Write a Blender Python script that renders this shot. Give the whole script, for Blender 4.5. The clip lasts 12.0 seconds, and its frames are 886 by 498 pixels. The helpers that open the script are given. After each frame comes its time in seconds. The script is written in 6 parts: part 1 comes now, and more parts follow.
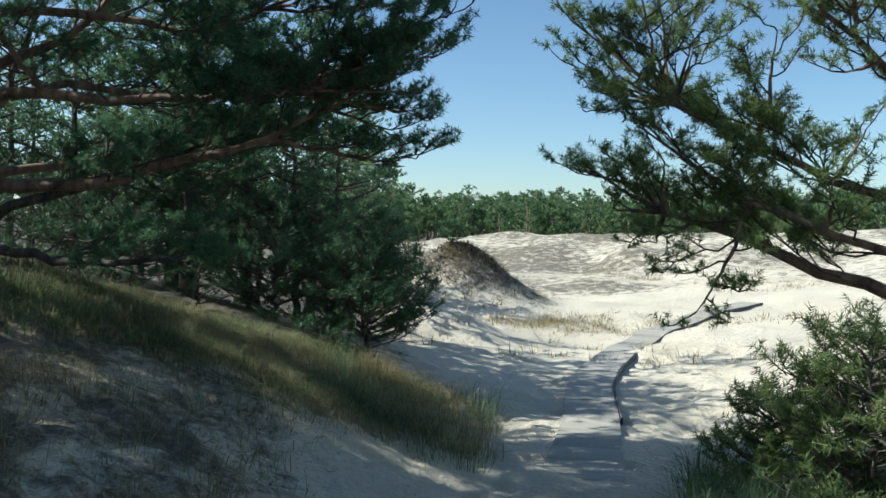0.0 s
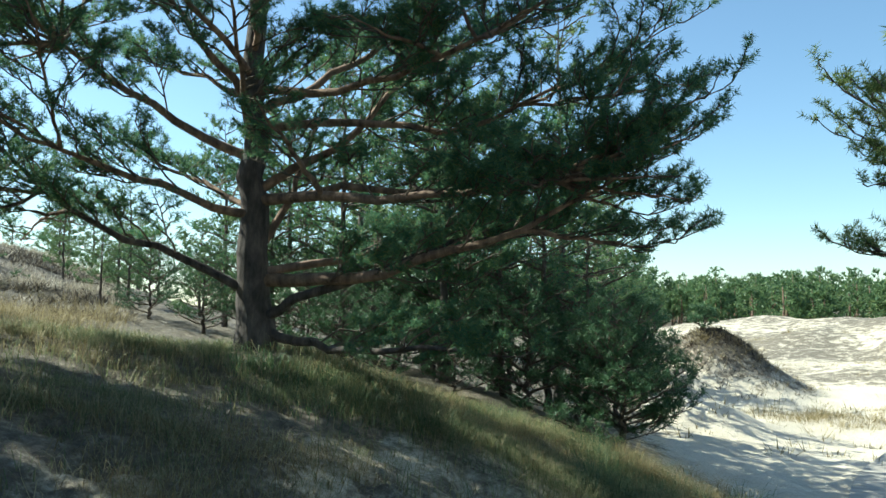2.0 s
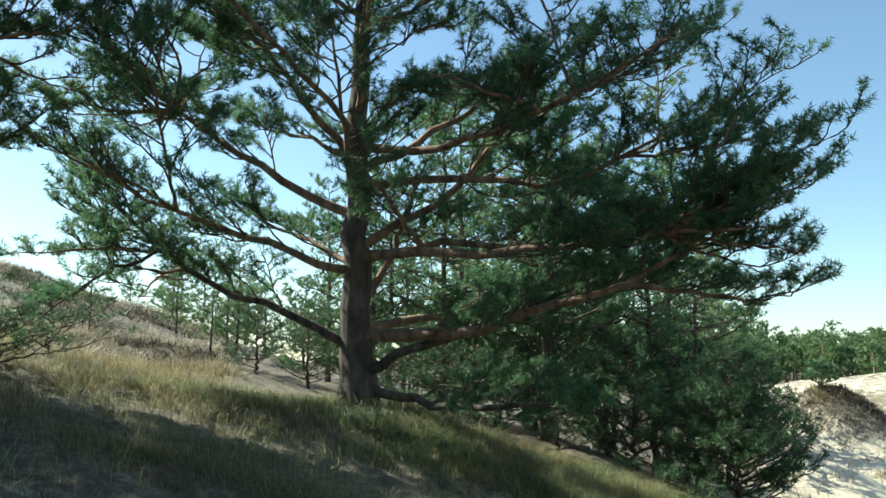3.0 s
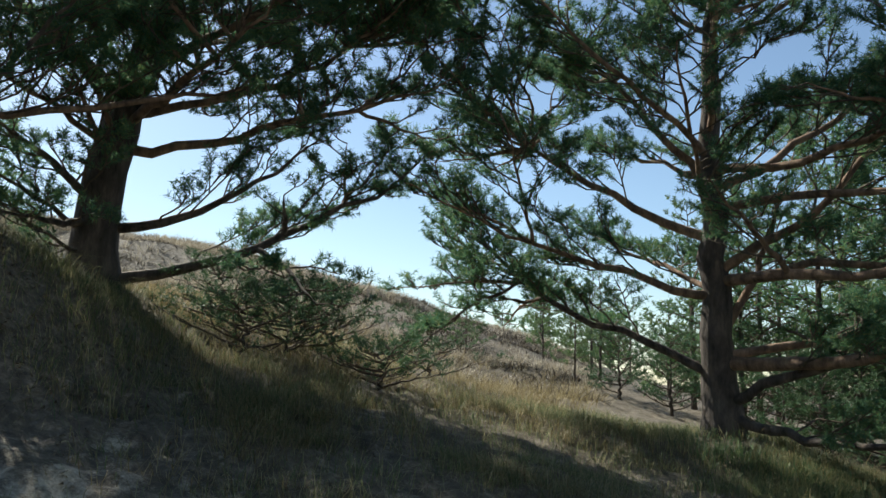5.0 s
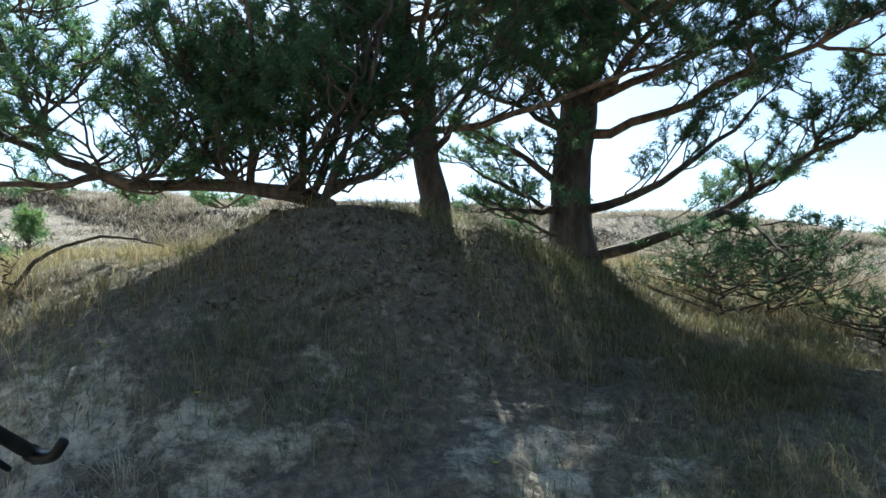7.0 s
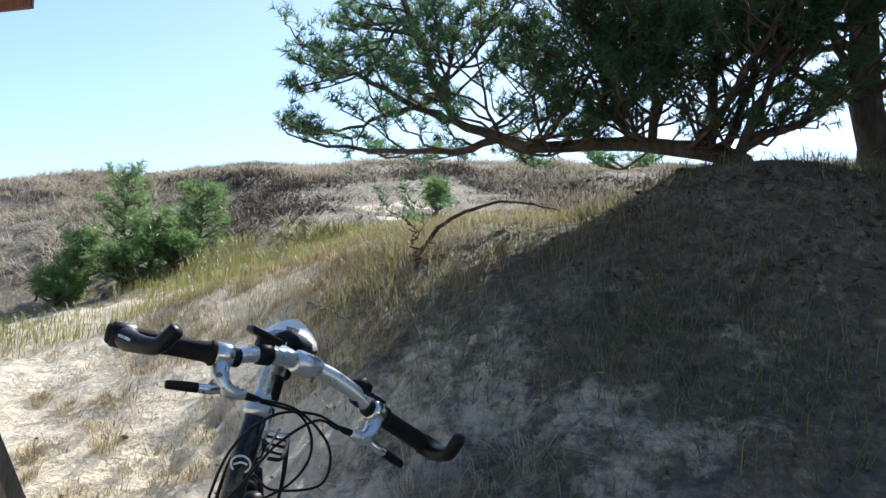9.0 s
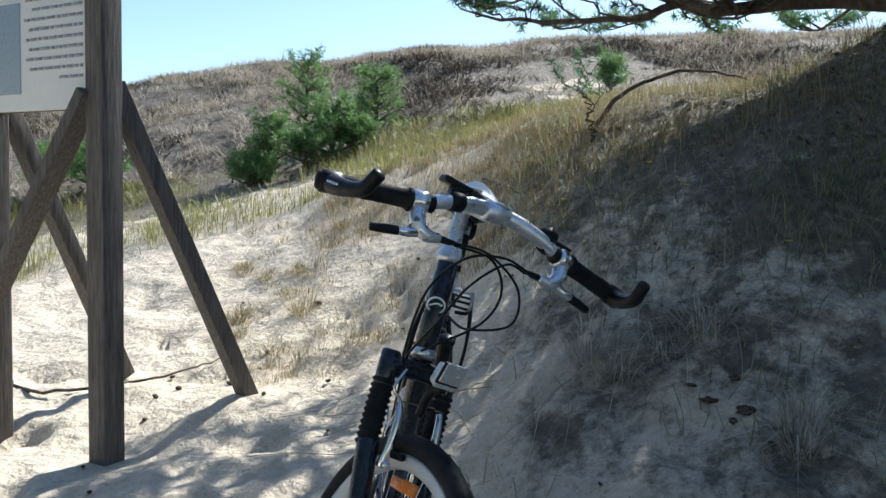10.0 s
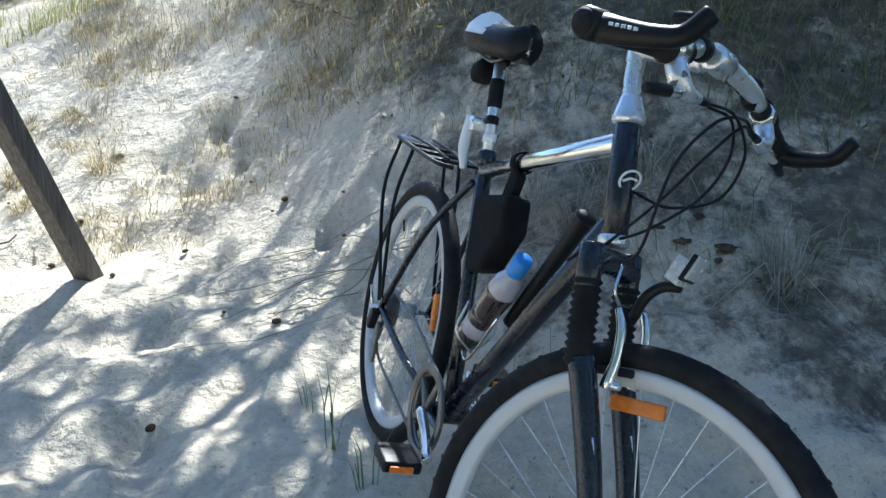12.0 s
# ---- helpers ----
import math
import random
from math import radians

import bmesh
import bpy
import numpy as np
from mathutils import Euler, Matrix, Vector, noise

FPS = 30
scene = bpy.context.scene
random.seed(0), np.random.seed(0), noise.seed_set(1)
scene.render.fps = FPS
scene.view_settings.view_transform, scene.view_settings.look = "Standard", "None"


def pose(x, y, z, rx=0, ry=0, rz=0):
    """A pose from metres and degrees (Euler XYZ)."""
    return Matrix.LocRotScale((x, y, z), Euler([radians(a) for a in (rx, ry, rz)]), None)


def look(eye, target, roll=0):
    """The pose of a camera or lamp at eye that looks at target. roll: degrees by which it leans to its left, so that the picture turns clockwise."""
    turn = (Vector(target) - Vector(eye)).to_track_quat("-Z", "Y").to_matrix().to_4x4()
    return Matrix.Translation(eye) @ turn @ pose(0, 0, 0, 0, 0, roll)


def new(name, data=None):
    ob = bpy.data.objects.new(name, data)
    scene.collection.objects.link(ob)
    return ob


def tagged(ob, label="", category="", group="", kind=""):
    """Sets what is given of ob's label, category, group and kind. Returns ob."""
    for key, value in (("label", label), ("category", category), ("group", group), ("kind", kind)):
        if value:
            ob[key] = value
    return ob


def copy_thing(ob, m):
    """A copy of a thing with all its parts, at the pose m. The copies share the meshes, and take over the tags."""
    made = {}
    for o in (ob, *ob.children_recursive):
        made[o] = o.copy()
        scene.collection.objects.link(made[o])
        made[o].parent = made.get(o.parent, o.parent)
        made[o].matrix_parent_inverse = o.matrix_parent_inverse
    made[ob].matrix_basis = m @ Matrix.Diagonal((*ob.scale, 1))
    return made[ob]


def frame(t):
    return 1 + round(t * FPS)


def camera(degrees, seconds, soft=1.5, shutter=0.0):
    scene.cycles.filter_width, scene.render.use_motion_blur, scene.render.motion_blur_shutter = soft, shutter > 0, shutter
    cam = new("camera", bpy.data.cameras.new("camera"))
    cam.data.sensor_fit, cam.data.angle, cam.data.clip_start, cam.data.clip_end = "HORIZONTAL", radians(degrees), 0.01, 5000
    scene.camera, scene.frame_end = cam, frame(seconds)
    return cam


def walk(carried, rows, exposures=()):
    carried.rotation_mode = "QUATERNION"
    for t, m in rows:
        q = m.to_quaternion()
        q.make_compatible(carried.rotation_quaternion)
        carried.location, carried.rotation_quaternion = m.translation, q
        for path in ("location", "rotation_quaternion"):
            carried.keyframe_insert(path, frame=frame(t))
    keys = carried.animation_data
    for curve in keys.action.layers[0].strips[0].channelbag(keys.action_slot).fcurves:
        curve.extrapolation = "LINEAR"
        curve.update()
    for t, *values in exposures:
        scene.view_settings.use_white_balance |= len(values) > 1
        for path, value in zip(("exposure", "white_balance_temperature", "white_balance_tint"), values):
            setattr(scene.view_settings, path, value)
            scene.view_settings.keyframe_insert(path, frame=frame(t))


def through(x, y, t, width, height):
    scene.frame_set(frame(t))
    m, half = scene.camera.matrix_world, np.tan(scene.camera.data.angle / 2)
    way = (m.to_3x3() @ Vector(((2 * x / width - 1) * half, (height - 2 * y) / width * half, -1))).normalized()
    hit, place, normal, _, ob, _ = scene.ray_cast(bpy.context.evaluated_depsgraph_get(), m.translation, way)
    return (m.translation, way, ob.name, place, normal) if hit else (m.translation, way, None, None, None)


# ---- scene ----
cam = camera(56.0, 12.0, soft=1.5)
PATH = [  # seconds; eye; yaw to the left, pitch up, lean, in degrees
    (0, (0.004, 0.007, 1.601), (-0.00, -1.62, 1.00)),
    (0.5, (0.013, 0.015, 1.607), (3.89, -0.85, 0.63)),
    (1, (-0.046, 0.032, 1.612), (8.08, 0.56, 1.06)),
    (1.5, (-0.097, 0.041, 1.621), (12.59, 2.21, 0.96)),
    (2, (-0.156, 0.011, 1.622), (16.35, 4.07, 0.31)),
    (2.5, (-0.181, 0.021, 1.624), (17.47, 6.21, 0.04)),
    (2.7, (-0.193, 0.022, 1.620), (19.63, 6.82, 0.04)),
    (4.3, (-0.134, 0.116, 1.689), (35.33, 10.98, 3.22)),
    (4.5, (-0.143, 0.107, 1.682), (37.63, 10.37, 3.35)),
    (5, (-0.059, 0.015, 1.673), (48.10, 8.84, 1.66)),
    (5.5, (-0.053, 0.043, 1.672), (60.47, 9.00, 0.33)),
    (6, (0.137, 0.185, 1.667), (69.84, 9.08, -0.45)),
    (6.5, (0.107, 0.187, 1.662), (74.46, 8.68, -1.26)),
    (6.7, (0.164, 0.208, 1.653), (77.44, 7.69, -1.42)),
    (8.3, (-0.452, 0.138, 1.712), (95.61, 7.16, 0.75)),
    (8.5, (-0.467, 0.108, 1.710), (98.45, 7.34, 0.84)),
    (9, (-0.418, 0.073, 1.700), (107.88, 4.35, 1.37)),
    (9.5, (-0.387, 0.057, 1.668), (114.54, -0.39, 1.52)),
    (10, (-0.362, 0.063, 1.630), (119.32, -3.78, 1.06)),
    (10.5, (-0.330, -0.041, 1.639), (114.37, -6.78, -0.16)),
    (11, (-0.302, -0.354, 1.672), (110.13, -7.77, -0.94)),
    (11.5, (-0.347, -0.619, 1.641), (108.39, -9.28, -0.46)),
    (12, (-0.468, -0.904, 1.654), (98.11, -15.50, 0.77)),
]
EXPOSURES = [(0.0, 0.48, 5800, -2), (1.0, 0.55, 5800, -2), (2.5, 1.2, 6350, -10), (4.5, 0.6, 6700, 3), (6.0, 0.66, 6400, 2), (6.6, 1.02, 6250, 2), (8.5, 1.9, 6200, 3), (9.2, 0.9, 6150, 11), (10.0, 0.92, 5950, 8), (11.0, 1.18, 5800, 7), (12.0, 1.5, 5600, 4)]


def stand(eye, turn):
    """A camera pose from the eye and yaw, pitch and lean."""
    yaw, pitch, lean = (radians(a) for a in turn)
    ahead = Vector((-math.sin(yaw) * math.cos(pitch), math.cos(yaw) * math.cos(pitch), math.sin(pitch)))
    return look(eye, Vector(eye) + ahead, math.degrees(lean))


walk(cam, [(t, stand(eye, turn)) for t, eye, turn in PATH], EXPOSURES)

# ---- daylight ----
SUN_YAW, SUN_UP = 88.0, 42.0
world = bpy.data.worlds.new("sky")
scene.world = world
world.use_nodes = True
wn = world.node_tree.nodes
sky = wn.new("ShaderNodeTexSky")
sky.sky_type = "NISHITA"
sky.sun_disc = False
sky.sun_elevation = radians(SUN_UP)
sky.sun_rotation = radians(-SUN_YAW)
sky.air_density, sky.dust_density, sky.ozone_density = 0.95, 0.6, 2.0
sky.altitude = 300
world.node_tree.links.new(sky.outputs[0], wn["Background"].inputs[0])
wn["Background"].inputs[1].default_value = 0.1
sun_data = bpy.data.lights.new("sun", "SUN")
sun_data.energy, sun_data.angle, sun_data.color = 5.0, radians(0.55), (1.0, 0.95, 0.86)
sun = new("sun", sun_data)
sy, se = radians(SUN_YAW), radians(SUN_UP)
SUN_DIR = Vector((-math.sin(sy) * math.cos(se), math.cos(sy) * math.cos(se), math.sin(se)))
sun.matrix_world = look(SUN_DIR * 60, (0, 0, 0))

# ---- materials ----


def material(name, rough=0.8, metal=0.0):
    m = bpy.data.materials.new(name)
    m.use_nodes = True
    nt = m.node_tree
    b = nt.nodes["Principled BSDF"]
    b.inputs["Roughness"].default_value = rough
    b.inputs["Metallic"].default_value = metal
    return m, nt, b


def ramp(nt, fac, stops):
    r = nt.nodes.new("ShaderNodeValToRGB")
    e = r.color_ramp.elements
    while len(e) < len(stops):
        e.new(0.5)
    for el, (p, c) in zip(e, stops):
        el.position, el.color = p, (*c, 1)
    nt.links.new(fac, r.inputs[0])
    return r.outputs[0]


def noise_tex(nt, scale, detail=4.0, rough=0.55, coord="Object", stretch=None):
    tc = nt.nodes.new("ShaderNodeTexCoord")
    src = tc.outputs[coord]
    if stretch:
        mp = nt.nodes.new("ShaderNodeMapping")
        mp.inputs["Scale"].default_value = stretch
        nt.links.new(src, mp.inputs[0])
        src = mp.outputs[0]
    n = nt.nodes.new("ShaderNodeTexNoise")
    n.inputs["Scale"].default_value, n.inputs["Detail"].default_value, n.inputs["Roughness"].default_value = scale, detail, rough
    nt.links.new(src, n.inputs["Vector"])
    return n.outputs[0]


def mix(nt, fac, a, b, kind="MIX"):
    m = nt.nodes.new("ShaderNodeMix")
    m.data_type, m.blend_type = "RGBA", kind
    for sock, v in ((m.inputs[0], fac), (m.inputs[6], a), (m.inputs[7], b)):
        if isinstance(v, bpy.types.NodeSocket):
            nt.links.new(v, sock)
        else:
            sock.default_value = v if isinstance(v, (int, float)) else (*v, 1)
    return m.outputs[2]


def bump(nt, bsdf, height, strength=0.4, distance=0.02):
    b = nt.nodes.new("ShaderNodeBump")
    b.inputs["Strength"].default_value, b.inputs["Distance"].default_value = strength, distance
    nt.links.new(height, b.inputs["Height"])
    nt.links.new(b.outputs[0], bsdf.inputs["Normal"])


def rand_out(nt, which="Random Per Island"):
    if which == "Random":
        return nt.nodes.new("ShaderNodeObjectInfo").outputs["Random"]
    return nt.nodes.new("ShaderNodeNewGeometry").outputs["Random Per Island"]


def sand_mat():
    m, nt, b = material("sand", 0.9)
    big = ramp(nt, noise_tex(nt, 0.35, 5), [(0.3, (0.60, 0.515, 0.395)), (0.7, (0.74, 0.65, 0.515))])
    fine = ramp(nt, noise_tex(nt, 22, 6, 0.7), [(0.3, (0.76, 0.74, 0.72)), (0.6, (1, 1, 1))])
    col = mix(nt, 1.0, big, fine, "MULTIPLY")
    # litter and thin turf, spread by the cover attribute
    at = nt.nodes.new("ShaderNodeAttribute")
    at.attribute_name = "cover"
    litter = ramp(nt, noise_tex(nt, 13, 6, 0.75), [(0.3, (0.066, 0.055, 0.042)), (0.5, (0.145, 0.12, 0.09)), (0.72, (0.34, 0.285, 0.215))])
    patch = nt.nodes.new("ShaderNodeMath")
    patch.operation = "MULTIPLY_ADD"
    nt.links.new(noise_tex(nt, 10.5, 8, 0.8), patch.inputs[0])
    patch.inputs[1].default_value = 0.75
    low = nt.nodes.new("ShaderNodeMath")
    low.operation = "MULTIPLY_ADD"
    nt.links.new(noise_tex(nt, 2.1, 5, 0.6), low.inputs[0])
    low.inputs[1].default_value, low.inputs[2].default_value = 0.85, -0.28
    nt.links.new(low.outputs[0], patch.inputs[2])
    add = nt.nodes.new("ShaderNodeMath")
    add.operation = "ADD"
    nt.links.new(at.outputs["Fac"], add.inputs[0])
    nt.links.new(patch.outputs[0], add.inputs[1])
    fac = ramp(nt, add.outputs[0], [(0.84, (0, 0, 0)), (1.0, (1, 1, 1))])
    col = mix(nt, fac, col, litter)
    # needles, cone scales and crumbs
    crumbs = ramp(nt, noise_tex(nt, 34, 6, 0.8), [(0.58, (0, 0, 0)), (0.67, (0.85, 0.85, 0.85))])
    col = mix(nt, crumbs, col, (0.17, 0.135, 0.10))
    nt.links.new(col, b.inputs["Base Color"])
    h = nt.nodes.new("ShaderNodeMath")
    h.operation = "MULTIPLY_ADD"
    nt.links.new(noise_tex(nt, 17, 5, 0.7), h.inputs[0])
    h.inputs[1].default_value = 0.55
    nt.links.new(noise_tex(nt, 7.0, 3, 0.5), h.inputs[2])
    bump(nt, b, h.outputs[0], 0.85, 0.06)
    return m


def bark_mat(name, dark, light, flake):
    m, nt, b = material(name, 0.9)
    plates = noise_tex(nt, 9, 6, 0.65, stretch=(1, 1, 0.35))
    col = ramp(nt, plates, [(0.32, dark), (0.5, light), (0.68, flake)])
    nt.links.new(col, b.inputs["Base Color"])
    bump(nt, b, noise_tex(nt, 14, 6, 0.7, stretch=(1, 1, 0.3)), 0.9, 0.03)
    return m


def leaf_mat(name, stops, through=0.4, rough=0.5):
    """Thin leaves and blades: each its own shade, some light passing through."""
    m, nt, b = material(name, rough)
    col = ramp(nt, rand_out(nt), stops)
    nt.links.new(col, b.inputs["Base Color"])
    b.inputs["Specular IOR Level"].default_value = 0.35
    tr = nt.nodes.new("ShaderNodeBsdfTranslucent")
    nt.links.new(col, tr.inputs["Color"])
    ms = nt.nodes.new("ShaderNodeMixShader")
    ms.inputs[0].default_value = through
    out = nt.nodes["Material Output"]
    nt.links.new(b.outputs[0], ms.inputs[1])
    nt.links.new(tr.outputs[0], ms.inputs[2])
    nt.links.new(ms.outputs[0], out.inputs[0])
    return m


SAND = sand_mat()
BARK_LOW = bark_mat("pine bark", (0.030, 0.025, 0.022), (0.088, 0.070, 0.062), (0.18, 0.140, 0.118))
BARK_HIGH = bark_mat("thin pine bark", (0.07, 0.046, 0.035), (0.21, 0.135, 0.095), (0.38, 0.25, 0.175))
TWIG = bark_mat("twig bark", (0.05, 0.04, 0.03), (0.11, 0.085, 0.065), (0.18, 0.14, 0.11))
NEEDLE = leaf_mat("pine needles", [(0.0, (0.058, 0.138, 0.092)), (0.5, (0.095, 0.192, 0.102)), (0.9, (0.15, 0.24, 0.095)), (1.0, (0.26, 0.25, 0.10))], 0.58)
# lighter, yellower copy of the needles, with sunlight put into the colour
NEEDLE_SUNLIT = leaf_mat("sunlit yellowish pine needles", [(0.0, (0.09, 0.155, 0.06)), (0.5, (0.17, 0.245, 0.08)), (1.0, (0.30, 0.31, 0.12))], 0.5)
NEEDLE_YOUNG = leaf_mat("young pine needles", [(0.0, (0.09, 0.18, 0.065)), (0.6, (0.15, 0.27, 0.085)), (1.0, (0.25, 0.35, 0.13))], 0.5)
# darker, duller copy of the needles, with deep shade put into the colour
NEEDLE_SHADE = leaf_mat("pine needles darkened for shade", [(0.0, (0.042, 0.098, 0.052)), (0.6, (0.070, 0.142, 0.066)), (1.0, (0.125, 0.19, 0.08))], 0.28)
NEEDLE_FAR = leaf_mat("far pine needles", [(0.0, (0.075, 0.14, 0.065)), (0.6, (0.125, 0.20, 0.085)), (1.0, (0.20, 0.26, 0.10))], 0.4)
GRASS_GREEN = leaf_mat("green grass", [(0.0, (0.06, 0.115, 0.055)), (0.6, (0.115, 0.185, 0.085)), (1.0, (0.24, 0.265, 0.125))], 0.4)
GRASS_DRY = leaf_mat("dry grass", [(0.0, (0.17, 0.13, 0.06)), (0.6, (0.33, 0.27, 0.14)), (1.0, (0.48, 0.40, 0.24))], 0.3, 0.7)
HEATH = leaf_mat("heath", [(0.0, (0.045, 0.038, 0.034)), (0.6, (0.12, 0.10, 0.08)), (1.0, (0.27, 0.23, 0.18))], 0.15, 0.8)
LITTER = leaf_mat("pine litter", [(0.0, (0.09, 0.062, 0.045)), (0.6, (0.22, 0.165, 0.12)), (1.0, (0.42, 0.34, 0.26))], 0.1, 0.8)
MIXED = leaf_mat("mixed pale grass", [(0.0, (0.10, 0.16, 0.07)), (0.5, (0.22, 0.24, 0.115)), (1.0, (0.44, 0.38, 0.22))], 0.45, 0.65)
TUSSOCK = leaf_mat("bleached tussock", [(0.0, (0.26, 0.22, 0.16)), (0.6, (0.48, 0.425, 0.33)), (1.0, (0.68, 0.62, 0.51))], 0.25, 0.8)

# ---- ground ----


def value_noise(x, y, seed=0):
    """Smooth noise from 0 to 1 on a unit lattice."""
    xi, yi = np.floor(x).astype(np.int64), np.floor(y).astype(np.int64)
    u, v = x - xi, y - yi
    u, v = u * u * (3 - 2 * u), v * v * (3 - 2 * v)

    def cell(a, b):
        h = (a * 374761393 + b * 668265263 + seed * 1442695041) & 0x7FFFFFFF
        h = ((h ^ (h >> 13)) * 1274126177) & 0x7FFFFFFF
        return ((h ^ (h >> 16)) & 0xFFFF) / 65535.0

    return (cell(xi, yi) * (1 - u) + cell(xi + 1, yi) * u) * (1 - v) + (cell(xi, yi + 1) * (1 - u) + cell(xi + 1, yi + 1) * u) * v


def fractal(x, y, octaves=4, seed=0):
    s, a, t = 0.0, 1.0, 0.0
    for k in range(octaves):
        s, t = s + a * value_noise(x * 2**k, y * 2**k, seed + k), t + a
        a *= 0.5
    return s / t


# heights of the dunes along rays from the path: heading, then heights at these distances
RINGS = (0, 1.5, 3, 5, 7.5, 11, 16, 24, 40, 80)
DUNES = {
    -45: (0, 0, -0.05, -0.2, -0.35, -0.4, -0.2, 0.2, 0.9, 1.5),
    -12: (0, 0, -0.05, -0.2, -0.4, -0.7, -0.95, -1.0, -1.0, -0.3),
    0: (0, 0, 0, -0.1, -0.3, -0.65, -0.9, -1.0, -1.0, 0.0),
    9: (0, 0.03, 0.1, 0.22, 0.36, 0.3, -0.2, -0.8, -0.9, 0.3),
    20: (0, 0.1, 0.28, 0.58, 0.85, 0.9, 0.6, 0.2, 0.0, 0.6),
    30: (0, 0.14, 0.4, 0.78, 1.05, 1.15, 1.15, 1.1, 1.0, 1.2),
    47: (0, 0.2, 0.6, 1.1, 1.38, 1.55, 2.1, 3.7, 2.5, 2.0),
    62: (0, 0.25, 0.75, 1.4, 2.0, 2.4, 3.2, 5.3, 3.5, 2.5),
    80: (0, 0.35, 0.86, 1.75, 2.4, 2.5, 3.2, 6.0, 4.0, 3.0),
    97: (0, 0.42, 0.8, 2.05, 2.66, 2.6, 3.2, 6.4, 4.0, 3.0),
    109: (0, 0.42, 0.62, 1.76, 2.52, 2.5, 3.5, 6.4, 4.0, 3.0),
    118: (0, 0.4, 0.5, 0.82, 1.88, 2.4, 3.6, 6.15, 4.0, 3.0),
    131: (0, 0.36, 0.5, 0.72, 0.95, 1.65, 3.2, 5.25, 4.0, 3.0),
    146: (0, 0.3, 0.42, 0.55, 0.62, 0.8, 2.0, 3.75, 3.4, 3.0),
    175: (0, 0.2, 0.3, 0.4, 0.5, 0.6, 1.5, 3.0, 3.0, 2.0),
    240: (0, 0.0, 0.1, 0.1, 0.2, 0.3, 0.5, 0.8, 1.0, 1.0),
}


def dune_table():
    """The rays above, smoothed into a table of height over heading and distance."""
    lr = np.linspace(0, math.log1p(80), 160)
    keys = sorted(DUNES)
    rays = np.array([np.interp(lr, np.log1p(RINGS), DUNES[k]) for k in keys])
    kern = np.exp(-0.5 * (np.arange(-9, 10) / 3.6) ** 2)
    kern /= kern.sum()
    rays = np.array([np.convolve(np.pad(r, 9, mode="edge"), kern, "valid") for r in rays])
    head = np.arange(-180, 180, 2.0)
    ks, rs = np.array(keys + [keys[0] + 360], float), np.vstack([rays, rays[:1]])
    pos = np.where(head < keys[0], head + 360, head)
    tab = np.array([np.interp(pos, ks, rs[:, j]) for j in range(len(lr))]).T
    kern = np.exp(-0.5 * (np.arange(-6, 7) / 2.0) ** 2)
    kern /= kern.sum()
    tab = np.array([np.convolve(np.concatenate([c[-6:], c, c[:6]]), kern, "valid") for c in tab.T]).T
    return tab, lr[1]


TABLE, LSTEP = dune_table()


def base_height(x, y):
    r = np.hypot(x, y)
    head = (np.degrees(np.arctan2(-x, y)) + 180) / 2.0
    a = np.clip(np.log1p(r) / LSTEP, 0, 158.999)
    i, j = np.floor(a).astype(int), np.floor(head).astype(int) % 180
    u, v = a - i, head - np.floor(head)
    j2 = (j + 1) % 180
    h = (TABLE[j, i] * (1 - u) + TABLE[j, i + 1] * u) * (1 - v) + (TABLE[j2, i] * (1 - u) + TABLE[j2, i + 1] * u) * v
    return np.where(r > 80, h + (0.5 - h) * np.clip((r - 80) / 250, 0, 1), h)


def far_dunes(x, y):
    """Low bare dunes across the basin, before the far woods."""
    d = 0.0
    for cx, cy, rx, ry, h in ((9, 62, 7, 6, 1.0), (16, 58, 7, 7, 1.2), (3, 66, 6, 5, 0.9), (27, 55, 9, 10, 1.3), (0.5, 27, 1.9, 2.2, 2.0), (11.5, 50, 2.2, 2.8, 1.0), (6.5, 53, 3.0, 2.0, 0.9), (15.0, 47, 2.5, 2.5, 0.9), (-0.1, 18.5, 1.5, 1.4, 0.8), (34, 40, 12, 10, 1.2)):
        d = d + h * np.exp(-(((x - cx) / rx) ** 2 + ((y - cy) / ry) ** 2))
    return d


# trodden spots: place, height, reach
PADS = ((-2.637, -1.41, 0.485, 0.32), (-1.6, -0.897, 0.44, 0.32), (-2.74, -2.92, 0.45, 0.3), (-3.47, -2.78, 0.62, 0.25), (-4.25, 7.4, 1.2, 0.8), (-7.52, 2.6, 2.33, 0.8), (-6.6, 1.15, 2.6, 1.0), (-5.85, 0.35, 2.6, 1.0))


